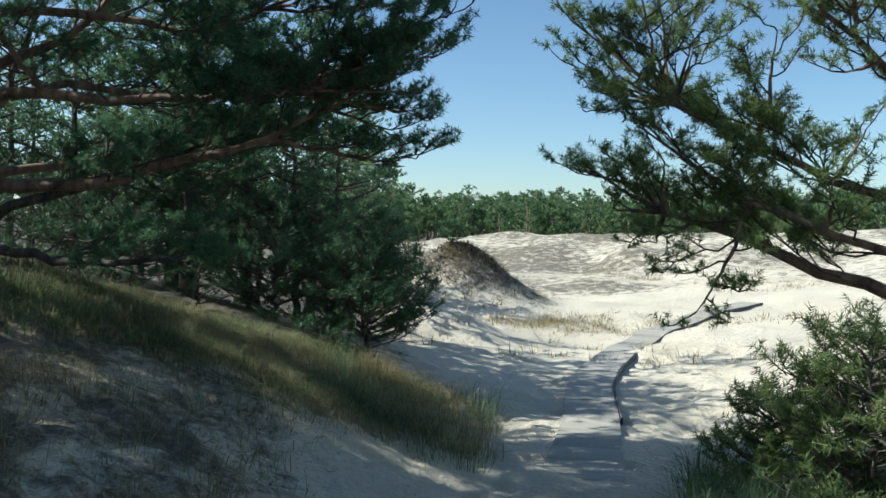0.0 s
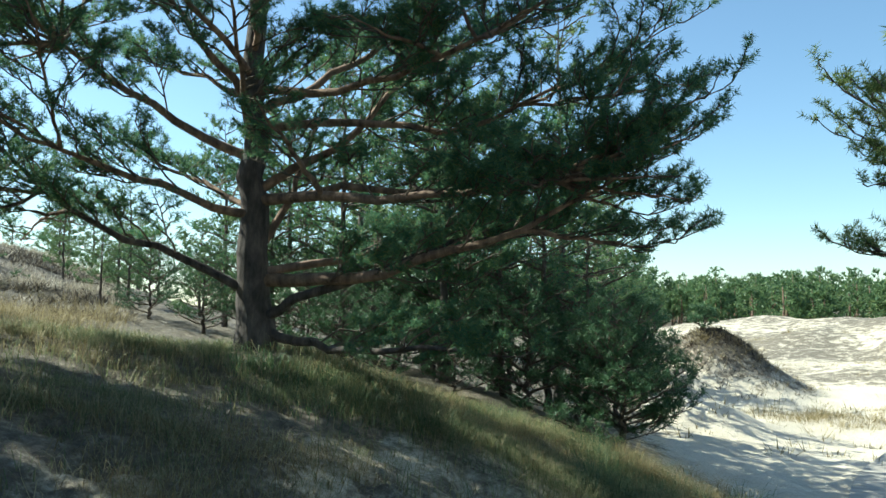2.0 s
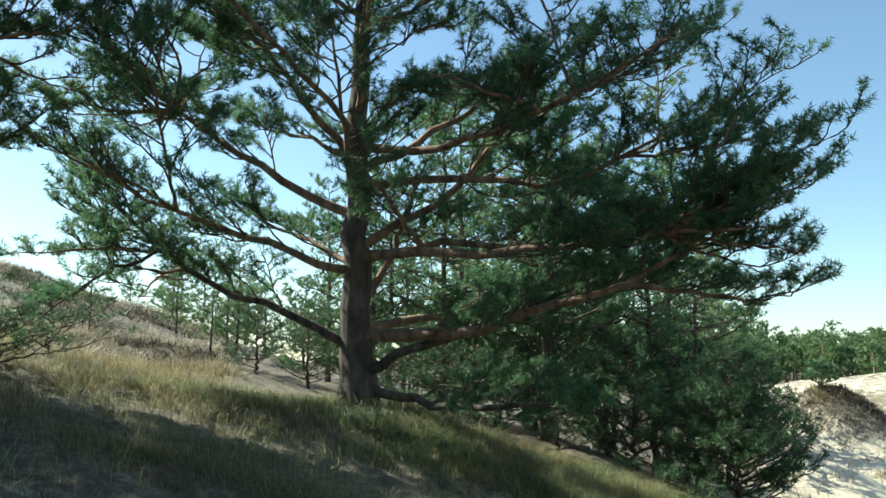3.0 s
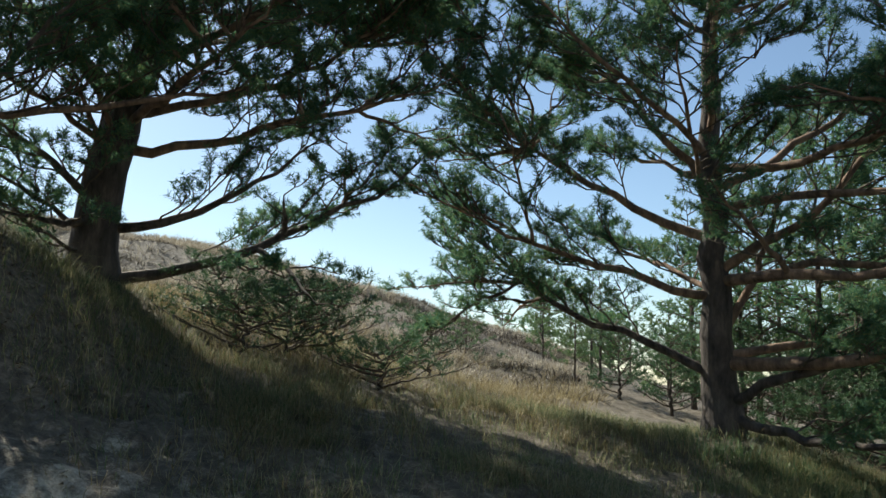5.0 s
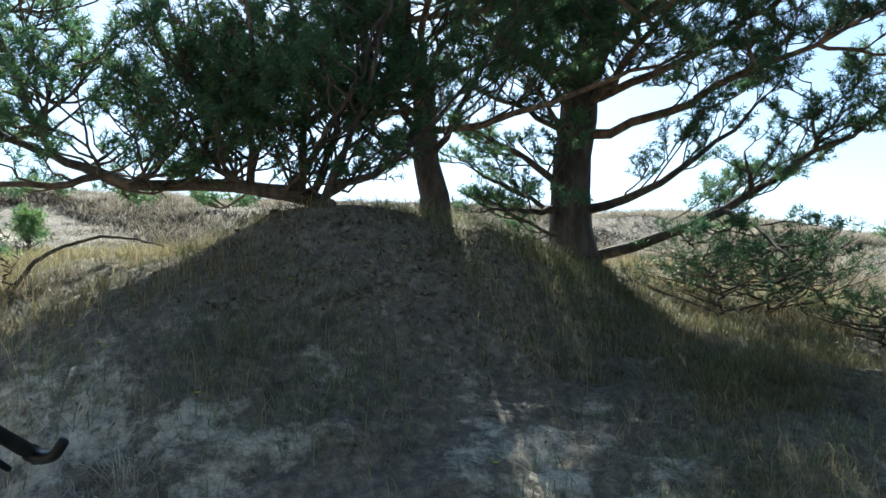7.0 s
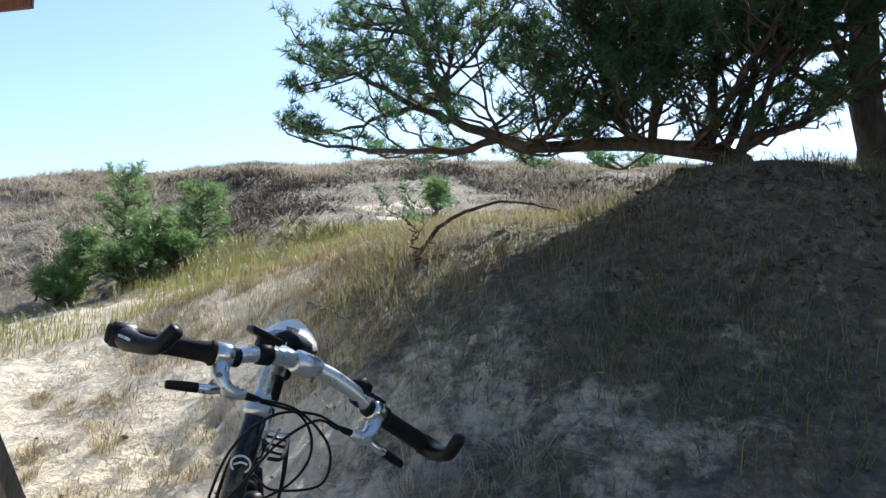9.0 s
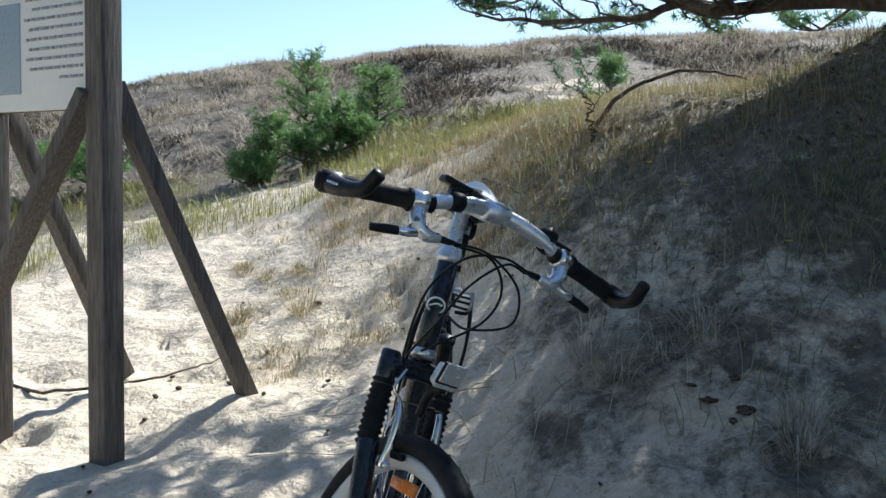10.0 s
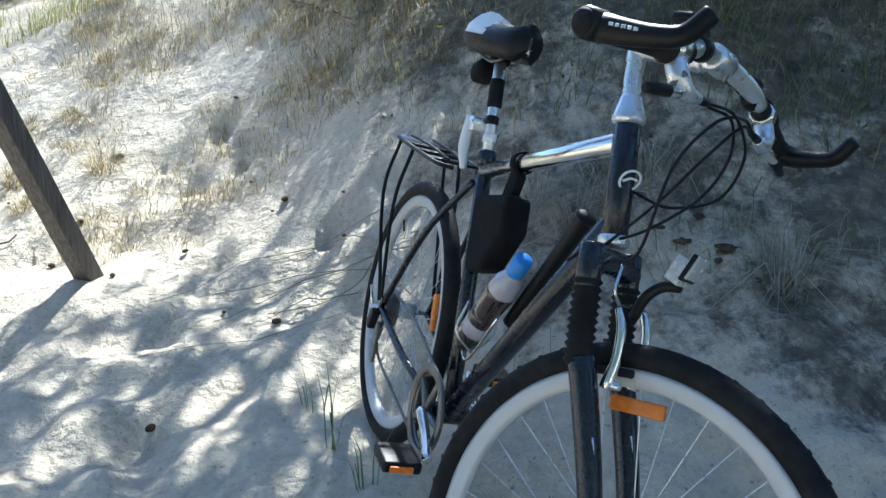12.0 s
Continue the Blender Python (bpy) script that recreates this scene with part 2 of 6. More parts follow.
def height(x, y):
    x, y = np.asarray(x, float), np.asarray(y, float)
    r = np.hypot(x, y)
    h = base_height(x, y) + far_dunes(x, y)
    h = h + (fractal(x / 3.1, y / 3.1, 3, 3) - 0.5) * np.clip(r / 12, 0.12, 0.5)
    h = h + (fractal(x / 0.42, y / 0.42, 3, 11) - 0.5) * 0.085 * np.clip(1.6 - r / 60, 0.3, 1) * np.clip(r, 0.3, 1)
    # footprints and small drifts
    pit = fractal(x / 0.23, y / 0.23, 2, 19)
    h = h - np.clip(pit - 0.5, 0, 1) ** 2 * 0.7 * np.clip(r / 2, 0.3, 1) * np.clip((30 - r) / 10, 0, 1)
    h = h + (fractal(x / 2.6, y / 2.6, 3, 23) - 0.5) * 0.42 * np.clip((r - 11) / 8, 0, 1) * np.clip((120 - r) / 40, 0, 1)
    h = h + (fractal(x / 0.11, y / 0.11, 2, 31) - 0.5) * 0.072 * np.clip(r / 1.5, 0.3, 1) * np.clip((7.5 - r) / 3, 0, 1)
    for px, py, pz, w in PADS:
        k = np.exp(-(((x - px) ** 2 + (y - py) ** 2) / w**2))
        h = h + (pz - h) * np.minimum(1.0, 1.25 * k)
    return h


def worn(x, y):
    """Share of the grass that is left on the trodden sand behind the bicycle."""
    head, r = np.degrees(np.arctan2(-x, y)), np.hypot(x, y)
    return 1 - 0.72 * np.clip((head - 94) / 14, 0, 1) * np.clip((119 - head) / 4, 0, 1) * np.clip((6.0 - r) / 1.2, 0, 1)


# bare sandy spots: place, reach
BARE = ((-14.0, -5.6, 0.5), (-13.2, -4.9, 0.35), (-15.2, -5.3, 0.5), (-7.1, -3.55, 0.45), (-6.7, -3.3, 0.35), (-19.0, -4.5, 0.8), (-20.0, -11.0, 0.8))


def cover(x, y):
    """How far turf and litter hide the sand, 0 to 1."""
    x, y = np.asarray(x, float), np.asarray(y, float)
    r, head = np.hypot(x, y), np.degrees(np.arctan2(-x, y))
    c = np.zeros_like(r)
    bank = np.clip((r - 1.6) / 1.6, 0, 1) * np.clip((head - 8 - 12 * np.clip(6.6 - r, 0, 1)) / 10, 0, 1) * np.clip((122 - head) / 14, 0, 1)
    # bank litter, thickened also to darken the sand lying in shade
    c = np.maximum(c, (0.47 + 0.13 * np.clip((r - 3.4) / 1.8, 0, 1)) * bank)
    verge = np.clip((r - 5.9) / 0.9, 0, 1) * np.clip((head + 1) / 7, 0, 1) * np.clip((34 - head) / 5, 0, 1)
    c = np.maximum(c, 0.7 * verge)
    c = np.maximum(c, 0.52 * np.clip((r - 2.0) / 0.8, 0, 1) * np.clip((head - 22) / 6, 0, 1) * np.clip((62 - head) / 10, 0, 1))
    # patchy litter, partly in place of deeper shade on this sand
    c = np.maximum(c, 0.42 * np.clip((r - 2.2) / 0.8, 0, 1) * np.clip((head - 6) / 6, 0, 1) * np.clip((32 - head) / 6, 0, 1))
    top = np.clip((r - 4.0) / 1.0, 0, 1) * np.clip((head - 58) / 12, 0, 1) * np.clip((116 - head) / 8, 0, 1)
    c = np.maximum(c, 0.85 * top) * (0.72 + 0.28 * worn(x, y))
    c = np.maximum(c, 0.9 * np.clip((r - 8) / 3, 0, 1) * np.clip((head - 5) / 10, 0, 1) * np.clip((124 - head) / 8, 0, 1))
    c = np.maximum(c, 0.8 * np.clip((r - 8.8) / 2.5, 0, 1) * np.clip((head - 100) / 10, 0, 1))
    c = np.maximum(c, 0.55 * np.clip((-head - 19) / 8, 0, 1) * np.clip((r - 3.5) / 2, 0, 1) * np.clip((14 - r) / 4, 0, 1))
    c = np.maximum(c, np.clip((r - 66) / 12, 0, 1))
    c = np.maximum(c, (0.2 + 0.3 * fractal(x / 6, y / 6, 2, 88)) * np.clip((r - 22) / 14, 0, 1) + 0.13 * fractal(x / 4, y / 4, 3, 89) * np.clip((r - 42) / 7, 0, 1))
    for bx_, by_, w in BARE:
        c = c * (1 - 0.95 * np.exp(-(((x - bx_) ** 2 + (y - by_) ** 2) / w**2)))
    # plants on the small dune, which also darken its shadowed flank
    foot = np.exp(-(((x - 0.9) / 2.6) ** 2 + ((y - 27) / 2.4) ** 2))
    return np.maximum(c, 0.75 * foot)


def fast_mesh(name, verts, faces, mats=(), smooth=True):
    """A mesh from arrays; all faces have as many corners as faces has columns."""
    verts, faces = np.ascontiguousarray(verts, np.float32), np.ascontiguousarray(faces, np.int32)
    me = bpy.data.meshes.new(name)
    n, k = faces.shape
    me.vertices.add(len(verts))
    me.vertices.foreach_set("co", verts.ravel())
    me.loops.add(n * k)
    me.loops.foreach_set("vertex_index", faces.ravel())
    me.polygons.add(n)
    me.polygons.foreach_set("loop_start", np.arange(0, n * k, k, dtype=np.int32))
    if smooth:
        me.polygons.foreach_set("use_smooth", np.ones(n, bool))
    me.update(calc_edges=True)
    for m in mats:
        me.materials.append(m)
    return me


def build_ground():
    fine = np.radians(np.arange(-45, 175, 0.5))
    rough = np.radians(np.arange(175, 315, 4.0))
    ang = np.concatenate([fine, rough])
    rad = [0.004]
    while rad[-1] < 90:
        rad.append(rad[-1] + max(0.035, rad[-1] * 0.017))
    while rad[-1] < 3000:
        rad.append(rad[-1] * 1.12)
    rad = np.array(rad)
    A, R = np.meshgrid(ang, rad)
    x, y = -np.sin(A) * R, np.cos(A) * R
    z = height(x, y)
    n, m = A.shape
    verts = np.stack([x, y, z], -1).reshape(-1, 3)
    i, j = np.meshgrid(np.arange(n - 1), np.arange(m), indexing="ij")
    j2 = (j + 1) % m
    faces = np.stack([i * m + j, i * m + j2, (i + 1) * m + j2, (i + 1) * m + j], -1).reshape(-1, 4)[:, ::-1]
    verts = np.vstack([verts, [[0, 0, float(height(0.0, 0.0))]]])
    me = fast_mesh("ground", verts, faces, [SAND])
    at = me.attributes.new("cover", "FLOAT", "POINT")
    at.data.foreach_set("value", np.concatenate([cover(x, y).ravel(), [0]]).astype(np.float32))
    ob = new("ground", me)
    return tagged(ob, "pale dune sand with turf and pine litter", "ground", kind="structure")


ground = build_ground()


def on_ground(x, y, sink=0.0):
    return Vector((x, y, float(height(x, y)) - sink))

# ---- trees ----


def part(name, me, parent, label=""):
    ob = new(name, me)
    ob.parent = parent
    return tagged(ob, label)


def thing(name, place, label, category, group="", kind="", turn=0.0):
    ob = new(name)
    ob.matrix_world = pose(*place, 0, 0, turn)
    ob.empty_display_size = 0.2
    return tagged(ob, label, category, group, kind)


def unit(v):
    return v / (np.linalg.norm(v, axis=-1, keepdims=True) + 1e-9)


def tubes(lines, sides=6):
    """One set of vertices and quads for many round, tapering rods: lines of (points, radii)."""
    V, F, at = [], [], 0
    ring = np.arange(sides) * 2 * math.pi / sides
    for pts, rad in lines:
        pts, rad = np.asarray(pts, float), np.asarray(rad, float)
        tan = unit(np.gradient(pts, axis=0))
        ref = np.array([0.0, 0, 1]) if abs(tan[0][2]) < 0.9 else np.array([1.0, 0, 0])
        side = unit(np.cross(tan, ref))
        up = np.cross(side, tan)
        c = pts[:, None] + rad[:, None, None] * (np.cos(ring)[None, :, None] * side[:, None] + np.sin(ring)[None, :, None] * up[:, None])
        V.append(c.reshape(-1, 3))
        n = len(pts)
        i, j = np.meshgrid(np.arange(n - 1), np.arange(sides), indexing="ij")
        j2 = (j + 1) % sides
        F.append(at + np.stack([i * sides + j, i * sides + j2, (i + 1) * sides + j2, (i + 1) * sides + j], -1).reshape(-1, 4))
        at += n * sides
    return np.vstack(V), np.vstack(F)


def needles(pos, axis, rng, count=22, length=0.065, width=0.005, shoot=0.12):
    """Tufts of needles along short shoots, each needle a narrow triangle."""
    pos, axis = np.repeat(pos, count, 0), np.repeat(unit(axis), count, 0)
    n = len(pos)
    rnd = unit(rng.normal(size=(n, 3)))
    rad = unit(rnd - (rnd * axis).sum(1, keepdims=True) * axis)
    lean = rng.uniform(0.5, 1.15, (n, 1))
    way = unit(axis * (1.2 - lean) + rad * lean)
    base = pos + axis * rng.uniform(-0.6, 0.5, (n, 1)) * shoot
    ln = length * rng.uniform(0.7, 1.25, (n, 1))
    side = unit(np.cross(way, rng.normal(size=(n, 3)))) * width * 0.5
    V = np.stack([base - side, base + side, base + way * ln], 1).reshape(-1, 3)
    return V, np.arange(3 * n).reshape(-1, 3)


def bend(p, q, rng, sag=0.0, n=9, wob=0.05):
    """A wavering line from p to q; a positive sag hangs below the straight line, a negative one bows over it."""
    p, q = np.asarray(p, float), np.asarray(q, float)
    s = np.linspace(0, 1, n)[:, None]
    L = np.linalg.norm(q - p)
    w = np.cumsum(rng.normal(size=(n, 3)), 0) * wob * L / n**0.5
    w = w - w[:1] - s * (w[-1:] - w[:1])
    return p + (q - p) * s + w + np.array([0, 0, -1.0]) * (np.sin(math.pi * s) * sag * L)


def side_way(tan, rng, spread, lift):
    """A way off to one side of tan, mostly level."""
    sgn = rng.choice([-1, 1])
    lev = np.cross(tan, [0, 0, 1.0])
    lev = lev / (np.linalg.norm(lev) + 1e-6)
    a = math.radians(rng.uniform(*spread))
    w = tan * math.cos(a) + lev * sgn * math.sin(a)
    w[2] = w[2] + rng.uniform(*lift)
    return w / np.linalg.norm(w)


def pine(name, base, trunk, limbs, label, rng_seed, r0=0.17, needle=NEEDLE, dens=1.5, tuft=None, bare=0.28, group="pines on the dune", simple=False, grow=1.0, along=False, high=4.2, fork=False):
    """A pine: a trunk through the given points, limbs of (height, tip, sag, thickness), all in metres from its base; along: heights are shares of the trunk's length; fork: thin limbs spring from thick ones where those are nearer. Above high the tufts are coarser."""
    rng = np.random.default_rng(rng_seed)
    ob = thing(name, base, label, "tree", group)
    tr = np.array(trunk, float)
    L = np.concatenate([[0], np.cumsum(np.linalg.norm(np.diff(tr, axis=0), axis=1))])
    s = np.linspace(0, L[-1], 26)
    tp = np.stack([np.interp(s, L, tr[:, k]) for k in range(3)], 1)
    tp[1:-1, :2] += rng.normal(size=(24, 2)) * 0.018
    flare = 1 + 0.55 * np.exp(-s / 0.22)
    trad = r0 * np.clip(1 - s / L[-1], 0.04, 1) ** 0.75 * flare
    tp[0, 2] -= 0.25
    V, F = tubes([(tp, trad)], 14)
    # bark plates stand out a little
    cen = np.repeat(tp, 14, 0)
    rough = 1 + 0.10 * (fractal(V[:, 2] * 6 + 40, np.arctan2(V[:, 1] - cen[:, 1], V[:, 0] - cen[:, 0]) * 3 + 9, 3, rng_seed) - 0.5)
    V = cen + (V - cen) * rough[:, None]
    part("trunk", fast_mesh("trunk", V, F, [BARK_LOW]), ob, "fissured grey-brown bark, redder higher up")
    twigs, shoots, ways = [], [], []

    def shoot_at(p, w):
        shoots.append(p)
        ways.append(w)

    def twig(p, w, ln, depth):
        q = p + w * ln + np.array([0, 0, 0.12 * ln])
        pts = bend(p, q, rng, -0.04, 3, 0.12)
        if not simple or grow < 1:
            twigs.append((pts, np.linspace(0.004 + 0.005 * depth * grow, 0.0025, 3)))
        k = max(3, int(0.5 + ln / 0.062 * dens))
        for u in 1 - 0.7 * np.linspace(1, 0, k) ** 1.3:
            i = min(int(u * 2), 1)
            c = pts[i] + (pts[i + 1] - pts[i]) * (u * 2 - i)
            t = pts[i + 1] - pts[i]
            d = side_way(t / np.linalg.norm(t), rng, (5, 80), (-0.15, 0.95))
            shoot_at(c + d * 0.07, d)

    def branch(p, w, ln, r):
        q = p + w * ln
        pts = bend(p, q, rng, rng.uniform(-0.02, 0.08), 6, 0.10)
        twigs.append((pts, np.linspace(r, 0.005, 6)) if not simple else (pts[[0, 3, 5]], np.linspace(r, 0.005, 3)))
        k = max(2, int(ln / (0.19 * grow) * dens))
        for u in 1 - 0.6 * np.linspace(1, 0, k) ** 1.25:
            i = min(int(u * 5), 4)
            c = pts[i] + (pts[i + 1] - pts[i]) * (u * 5 - i)
            t = pts[i + 1] - pts[i]
            d = side_way(t / np.linalg.norm(t), rng, (15, 80), (-0.1, 0.55))
            twig(c, d, (0.13 + 0.24 * (1 - u)) * grow * rng.uniform(0.7, 1.25) * min(1, ln / grow), 1)

    grown = []
    for share, tip, sag, thick in sorted(limbs, key=lambda m: -m[3]) if fork else limbs:
        z0 = share
        if along:
            z0 = float(np.interp(share * L[-1], s, tp[:, 2]))
        i = np.searchsorted(tp[:, 2], z0)
        i = min(max(i, 1), len(tp) - 1)
        u = (z0 - tp[i - 1, 2]) / max(tp[i, 2] - tp[i - 1, 2], 1e-3)
        p = tp[i - 1] + (tp[i] - tp[i - 1]) * min(max(u, 0), 1)
        if along:
            p = np.array([np.interp(share * L[-1], s, tp[:, k]) for k in range(3)])
        if fork and thick < 0.05 and grown:
            q = np.vstack([g[2:9] for g, _ in grown])
            w = np.concatenate([r[2:9] for _, r in grown])
            away = np.linalg.norm(np.asarray(tip) - q, axis=1) + 0.35 * np.abs(q[:, 2] - p[2])
            j = int(np.argmin(away))
            if away[j] < 0.8 * np.linalg.norm(np.asarray(tip) - p):
                p, thick = q[j], min(thick, 0.9 * float(w[j]))
        pts = bend(p, tip, rng, sag, 12, 0.045)
        ln = np.linalg.norm(np.asarray(tip) - p)
        rad = 0.85 * thick * np.linspace(1, 0, 12) ** 0.85 + min(0.006, 0.2 * thick)
        if thick >= 0.05:
            grown.append((pts, rad))
        if simple:
            twigs.append((pts, rad))
        else:
            V, F = tubes([(pts, rad)], 8)
            part("limb", fast_mesh("limb", V, F, [BARK_LOW if along or z0 < 0.1 * tp[-1, 2] else BARK_HIGH]), ob)
        low = bare if thick >= 0.05 else 0.6 * bare
        k = max(3, int(ln * (1 - low) / (0.19 * grow) * dens))
        for u in np.linspace(low, 1.0, k):
            j = min(int(u * 11), 10)
            c = pts[j] + (pts[j + 1] - pts[j]) * (u * 11 - j)
            t = pts[j + 1] - pts[j]
            d = side_way(t / np.linalg.norm(t), rng, (30, 75), (0.0, 0.5))
            branch(c, d, (0.35 * grow + 0.36 * ln * (1 - u)) * rng.uniform(0.6, 1.15), (0.008 + 0.006 * (1 - u)) * grow)
    if twigs:
        V, F = tubes(twigs, 3)
        tagged(part("branchwork", fast_mesh("branchwork", V, F, [TWIG]), ob), kind="stuff")
    S, W = np.array(shoots), np.array(ways)
    up = S[:, 2] > high
    V, F = needles(S[~up], W[~up], rng, *(tuft or (34, 0.058, 0.0082, 0.12)))
    if up.any():
        V2, F2 = needles(S[up], W[up], rng, 12, 0.10, 0.028, 0.15)
        V, F = np.vstack([V, V2]), np.vstack([F, F2 + len(V)])
    tagged(part("crown", fast_mesh("crown", V, F, [needle], False), ob, "green needle tufts"), kind="stuff")
    return ob


def whorls(h, low, reach, count, seed, rise=0.25, thick=0.03, lean=(0, 0)):
    """Limbs all round a trunk of height h, from low upward, shorter towards the top."""
    rng = np.random.default_rng(seed)
    out, a = [], rng.uniform(0, 6)
    for k in range(count):
        s = (k + rng.uniform(0.2, 0.8)) / count
        z = low + (h - low) * s**0.9
        a += 2.4 + rng.uniform(-0.4, 0.4)
        ln = reach * (1 - 0.75 * s) * rng.uniform(0.75, 1.15)
        out.append((z * 0.98, (math.cos(a) * ln + lean[0] * s, math.sin(a) * ln + lean[1] * s, z + ln * rise * rng.uniform(0.4, 1.4)), rng.uniform(-0.03, 0.06), thick * (1 - 0.6 * s) + 0.01))
    return out

# ---- the large pines ----


def sprawl(count, lo, hi, seed):
    """Limbs rising from a trunk that lies along the ground."""
    rng = np.random.default_rng(seed)
    out = []
    for k in range(count):
        s = lo + (hi - lo) * (k + rng.uniform(0.2, 0.8)) / count
        y = -2.9 * s
        out.append((s, (rng.uniform(-1.1, 1.2), y + rng.uniform(-0.7, 0.8), rng.uniform(0.3, 2.0)), rng.uniform(0.06, 0.2), 0.018 * (1 - 0.4 * s)))
    return out


def spray(count, seed, z0, z1, reach):
    """Limbs fanned out on the downhill side of a trunk, at heights z0 to z1."""
    rng = np.random.default_rng(seed)
    out = []
    for k in range(count):
        z = z0 + (z1 - z0) * (k + rng.uniform(0.1, 0.9)) / count
        u, w = reach * rng.uniform(0.35, 1.0), rng.uniform(-0.5, 1.2)
        out.append((z * 0.72, (0.34 * u + 0.94 * w, 0.94 * u - 0.34 * w, z + rng.uniform(0.0, 0.35)), rng.uniform(0.0, 0.08), 0.034))
    return out


A_AT, B_AT, C_AT, F_AT, D_AT = (-4.25, 7.4), (-7.52, 2.6), (-6.6, 1.15), (-5.85, 0.35), (4.6, 6.6)
pine("pine_tree", on_ground(*A_AT), [(0, 0, 0), (-0.03, 0, 1.2), (-0.08, 0, 2.3), (-0.04, 0, 4.1), (0.1, 0.1, 5.2), (0.15, 0, 6.1)],
     whorls(6.1, 2.6, 3.0, 24, 5, 0.45, 0.026) + [
         (1.6, (-2.6, -2.0, 2.9), 0.02, 0.035), (1.2, (-2.9, -1.0, 2.2), 0.02, 0.035), (2.1, (-2.6, -0.6, 2.9), 0.02, 0.035), (1.7, (-1.9, -2.6, 2.4), 0.02, 0.03), (1.0, (-2.6, -1.9, 1.4), 0.0, 0.03), (1.4, (-2.2, 0.8, 2.3), 0.0, 0.035), (2.5, (-2.0, 0.9, 3.4), 0.0, 0.035), (0.8, (0.6, -1.2, 2.2), 0.0, 0.03), (2.0, (0.7, -1.8, 3.2), 0.0, 0.03), (1.8, (1.6, -1.5, 2.7), 0.0, 0.03),
         (2.0, (4.35, -0.35, 2.2), 0.03, 0.045), (2.3, (4.05, -0.2, 2.85), 0.02, 0.04), (2.7, (3.4, 0.0, 3.3), 0.02, 0.04), (1.6, (4.1, -0.7, 1.75), 0.04, 0.04), (1.0, (4.1, -0.2, 1.35), 0.03, 0.035), (0.8, (4.0, 0.15, 1.0), 0.03, 0.03), (1.2, (3.9, -0.8, 1.45), 0.03, 0.03), (2.2, (4.2, 0.4, 2.5), 0.03, 0.03), (1.7, (4.2, 0.0, 2.0), 0.04, 0.03),
         (0.30, (2.5, 0.1, 1.2), 0.02, 0.06), (0.70, (3.7, -0.4, 1.6), 0.04, 0.075), (0.90, (0.4, 0.85, 2.9), 0.05, 0.05),
         (1.55, (2.1, 0.9, 3.4), 0.06, 0.055), (1.48, (3.9, -0.6, 1.85), 0.07, 0.06), (2.35, (1.7, 1.3, 4.0), 0.05, 0.05),
         (0.28, (2.7, -0.5, 0.02), 0.06, 0.055), (0.55, (-2.1, -1.5, 2.0), 0.04, 0.05), (1.90, (-2.2, -1.2, 3.3), 0.02, 0.055),
         (1.35, (-1.5, -2.1, 2.1), 0.03, 0.05), (0.45, (-2.1, -2.1, 0.72), -0.02, 0.042), (1.15, (-2.5, -0.4, 1.1), -0.05, 0.04),
         (2.35, (-1.3, -0.8, 4.2), 0.02, 0.05), (2.85, (-0.9, -1.6, 3.6), 0.0, 0.04), (1.5, (3.0, 1.0, 1.65), 0.0, 0.05),
         (0.75, (2.7, 1.4, 1.2), -0.03, 0.05), (1.9, (-2.2, -0.8, 1.5), -0.06, 0.045), (2.6, (3.4, -0.9, 3.1), 0.05, 0.05),
         (3.0, (2.2, -1.5, 3.8), 0.04, 0.045), (2.2, (3.7, 0.2, 2.7), 0.05, 0.05),
         (1.8, (3.7, -0.8, 2.35), 0.05, 0.045), (2.0, (3.3, -1.4, 2.8), 0.05, 0.045), (1.2, (3.4, 0.3, 1.7), 0.02, 0.04), (1.0, (3.0, -1.2, 1.35), 0.02, 0.035),
         (2.4, (-2.4, -1.6, 2.8), 0.02, 0.04), (2.7, (-2.6, -0.3, 3.6), 0.02, 0.04), (1.7, (-2.7, -1.4, 2.5), 0.02, 0.04),
         (2.4, (-1.1, -2.0, 3.9), 0.02, 0.035), (2.2, (-2.3, -0.7, 3.1), 0.02, 0.035),
         (2.3, (-1.3, -2.7, 3.4), 0.02, 0.04), (2.6, (-2.1, -2.5, 4.1), 0.02, 0.04), (2.0, (-0.6, -2.6, 2.9), 0.02, 0.035), (3.0, (-1.5, -2.6, 4.7), 0.02, 0.04), (2.7, (-0.4, -2.4, 3.9), 0.02, 0.035), (1.0, (2.9, 1.6, 1.55), 0.03, 0.032), (1.3, (4.0, 0.2, 1.9), 0.05, 0.035), (0.8, (3.7, 0.1, 1.25), 0.05, 0.035)],
     "large spreading pine with low bare limbs on the bank", 21, 0.17, bare=0.30, dens=1.72, high=4.4, fork=True)
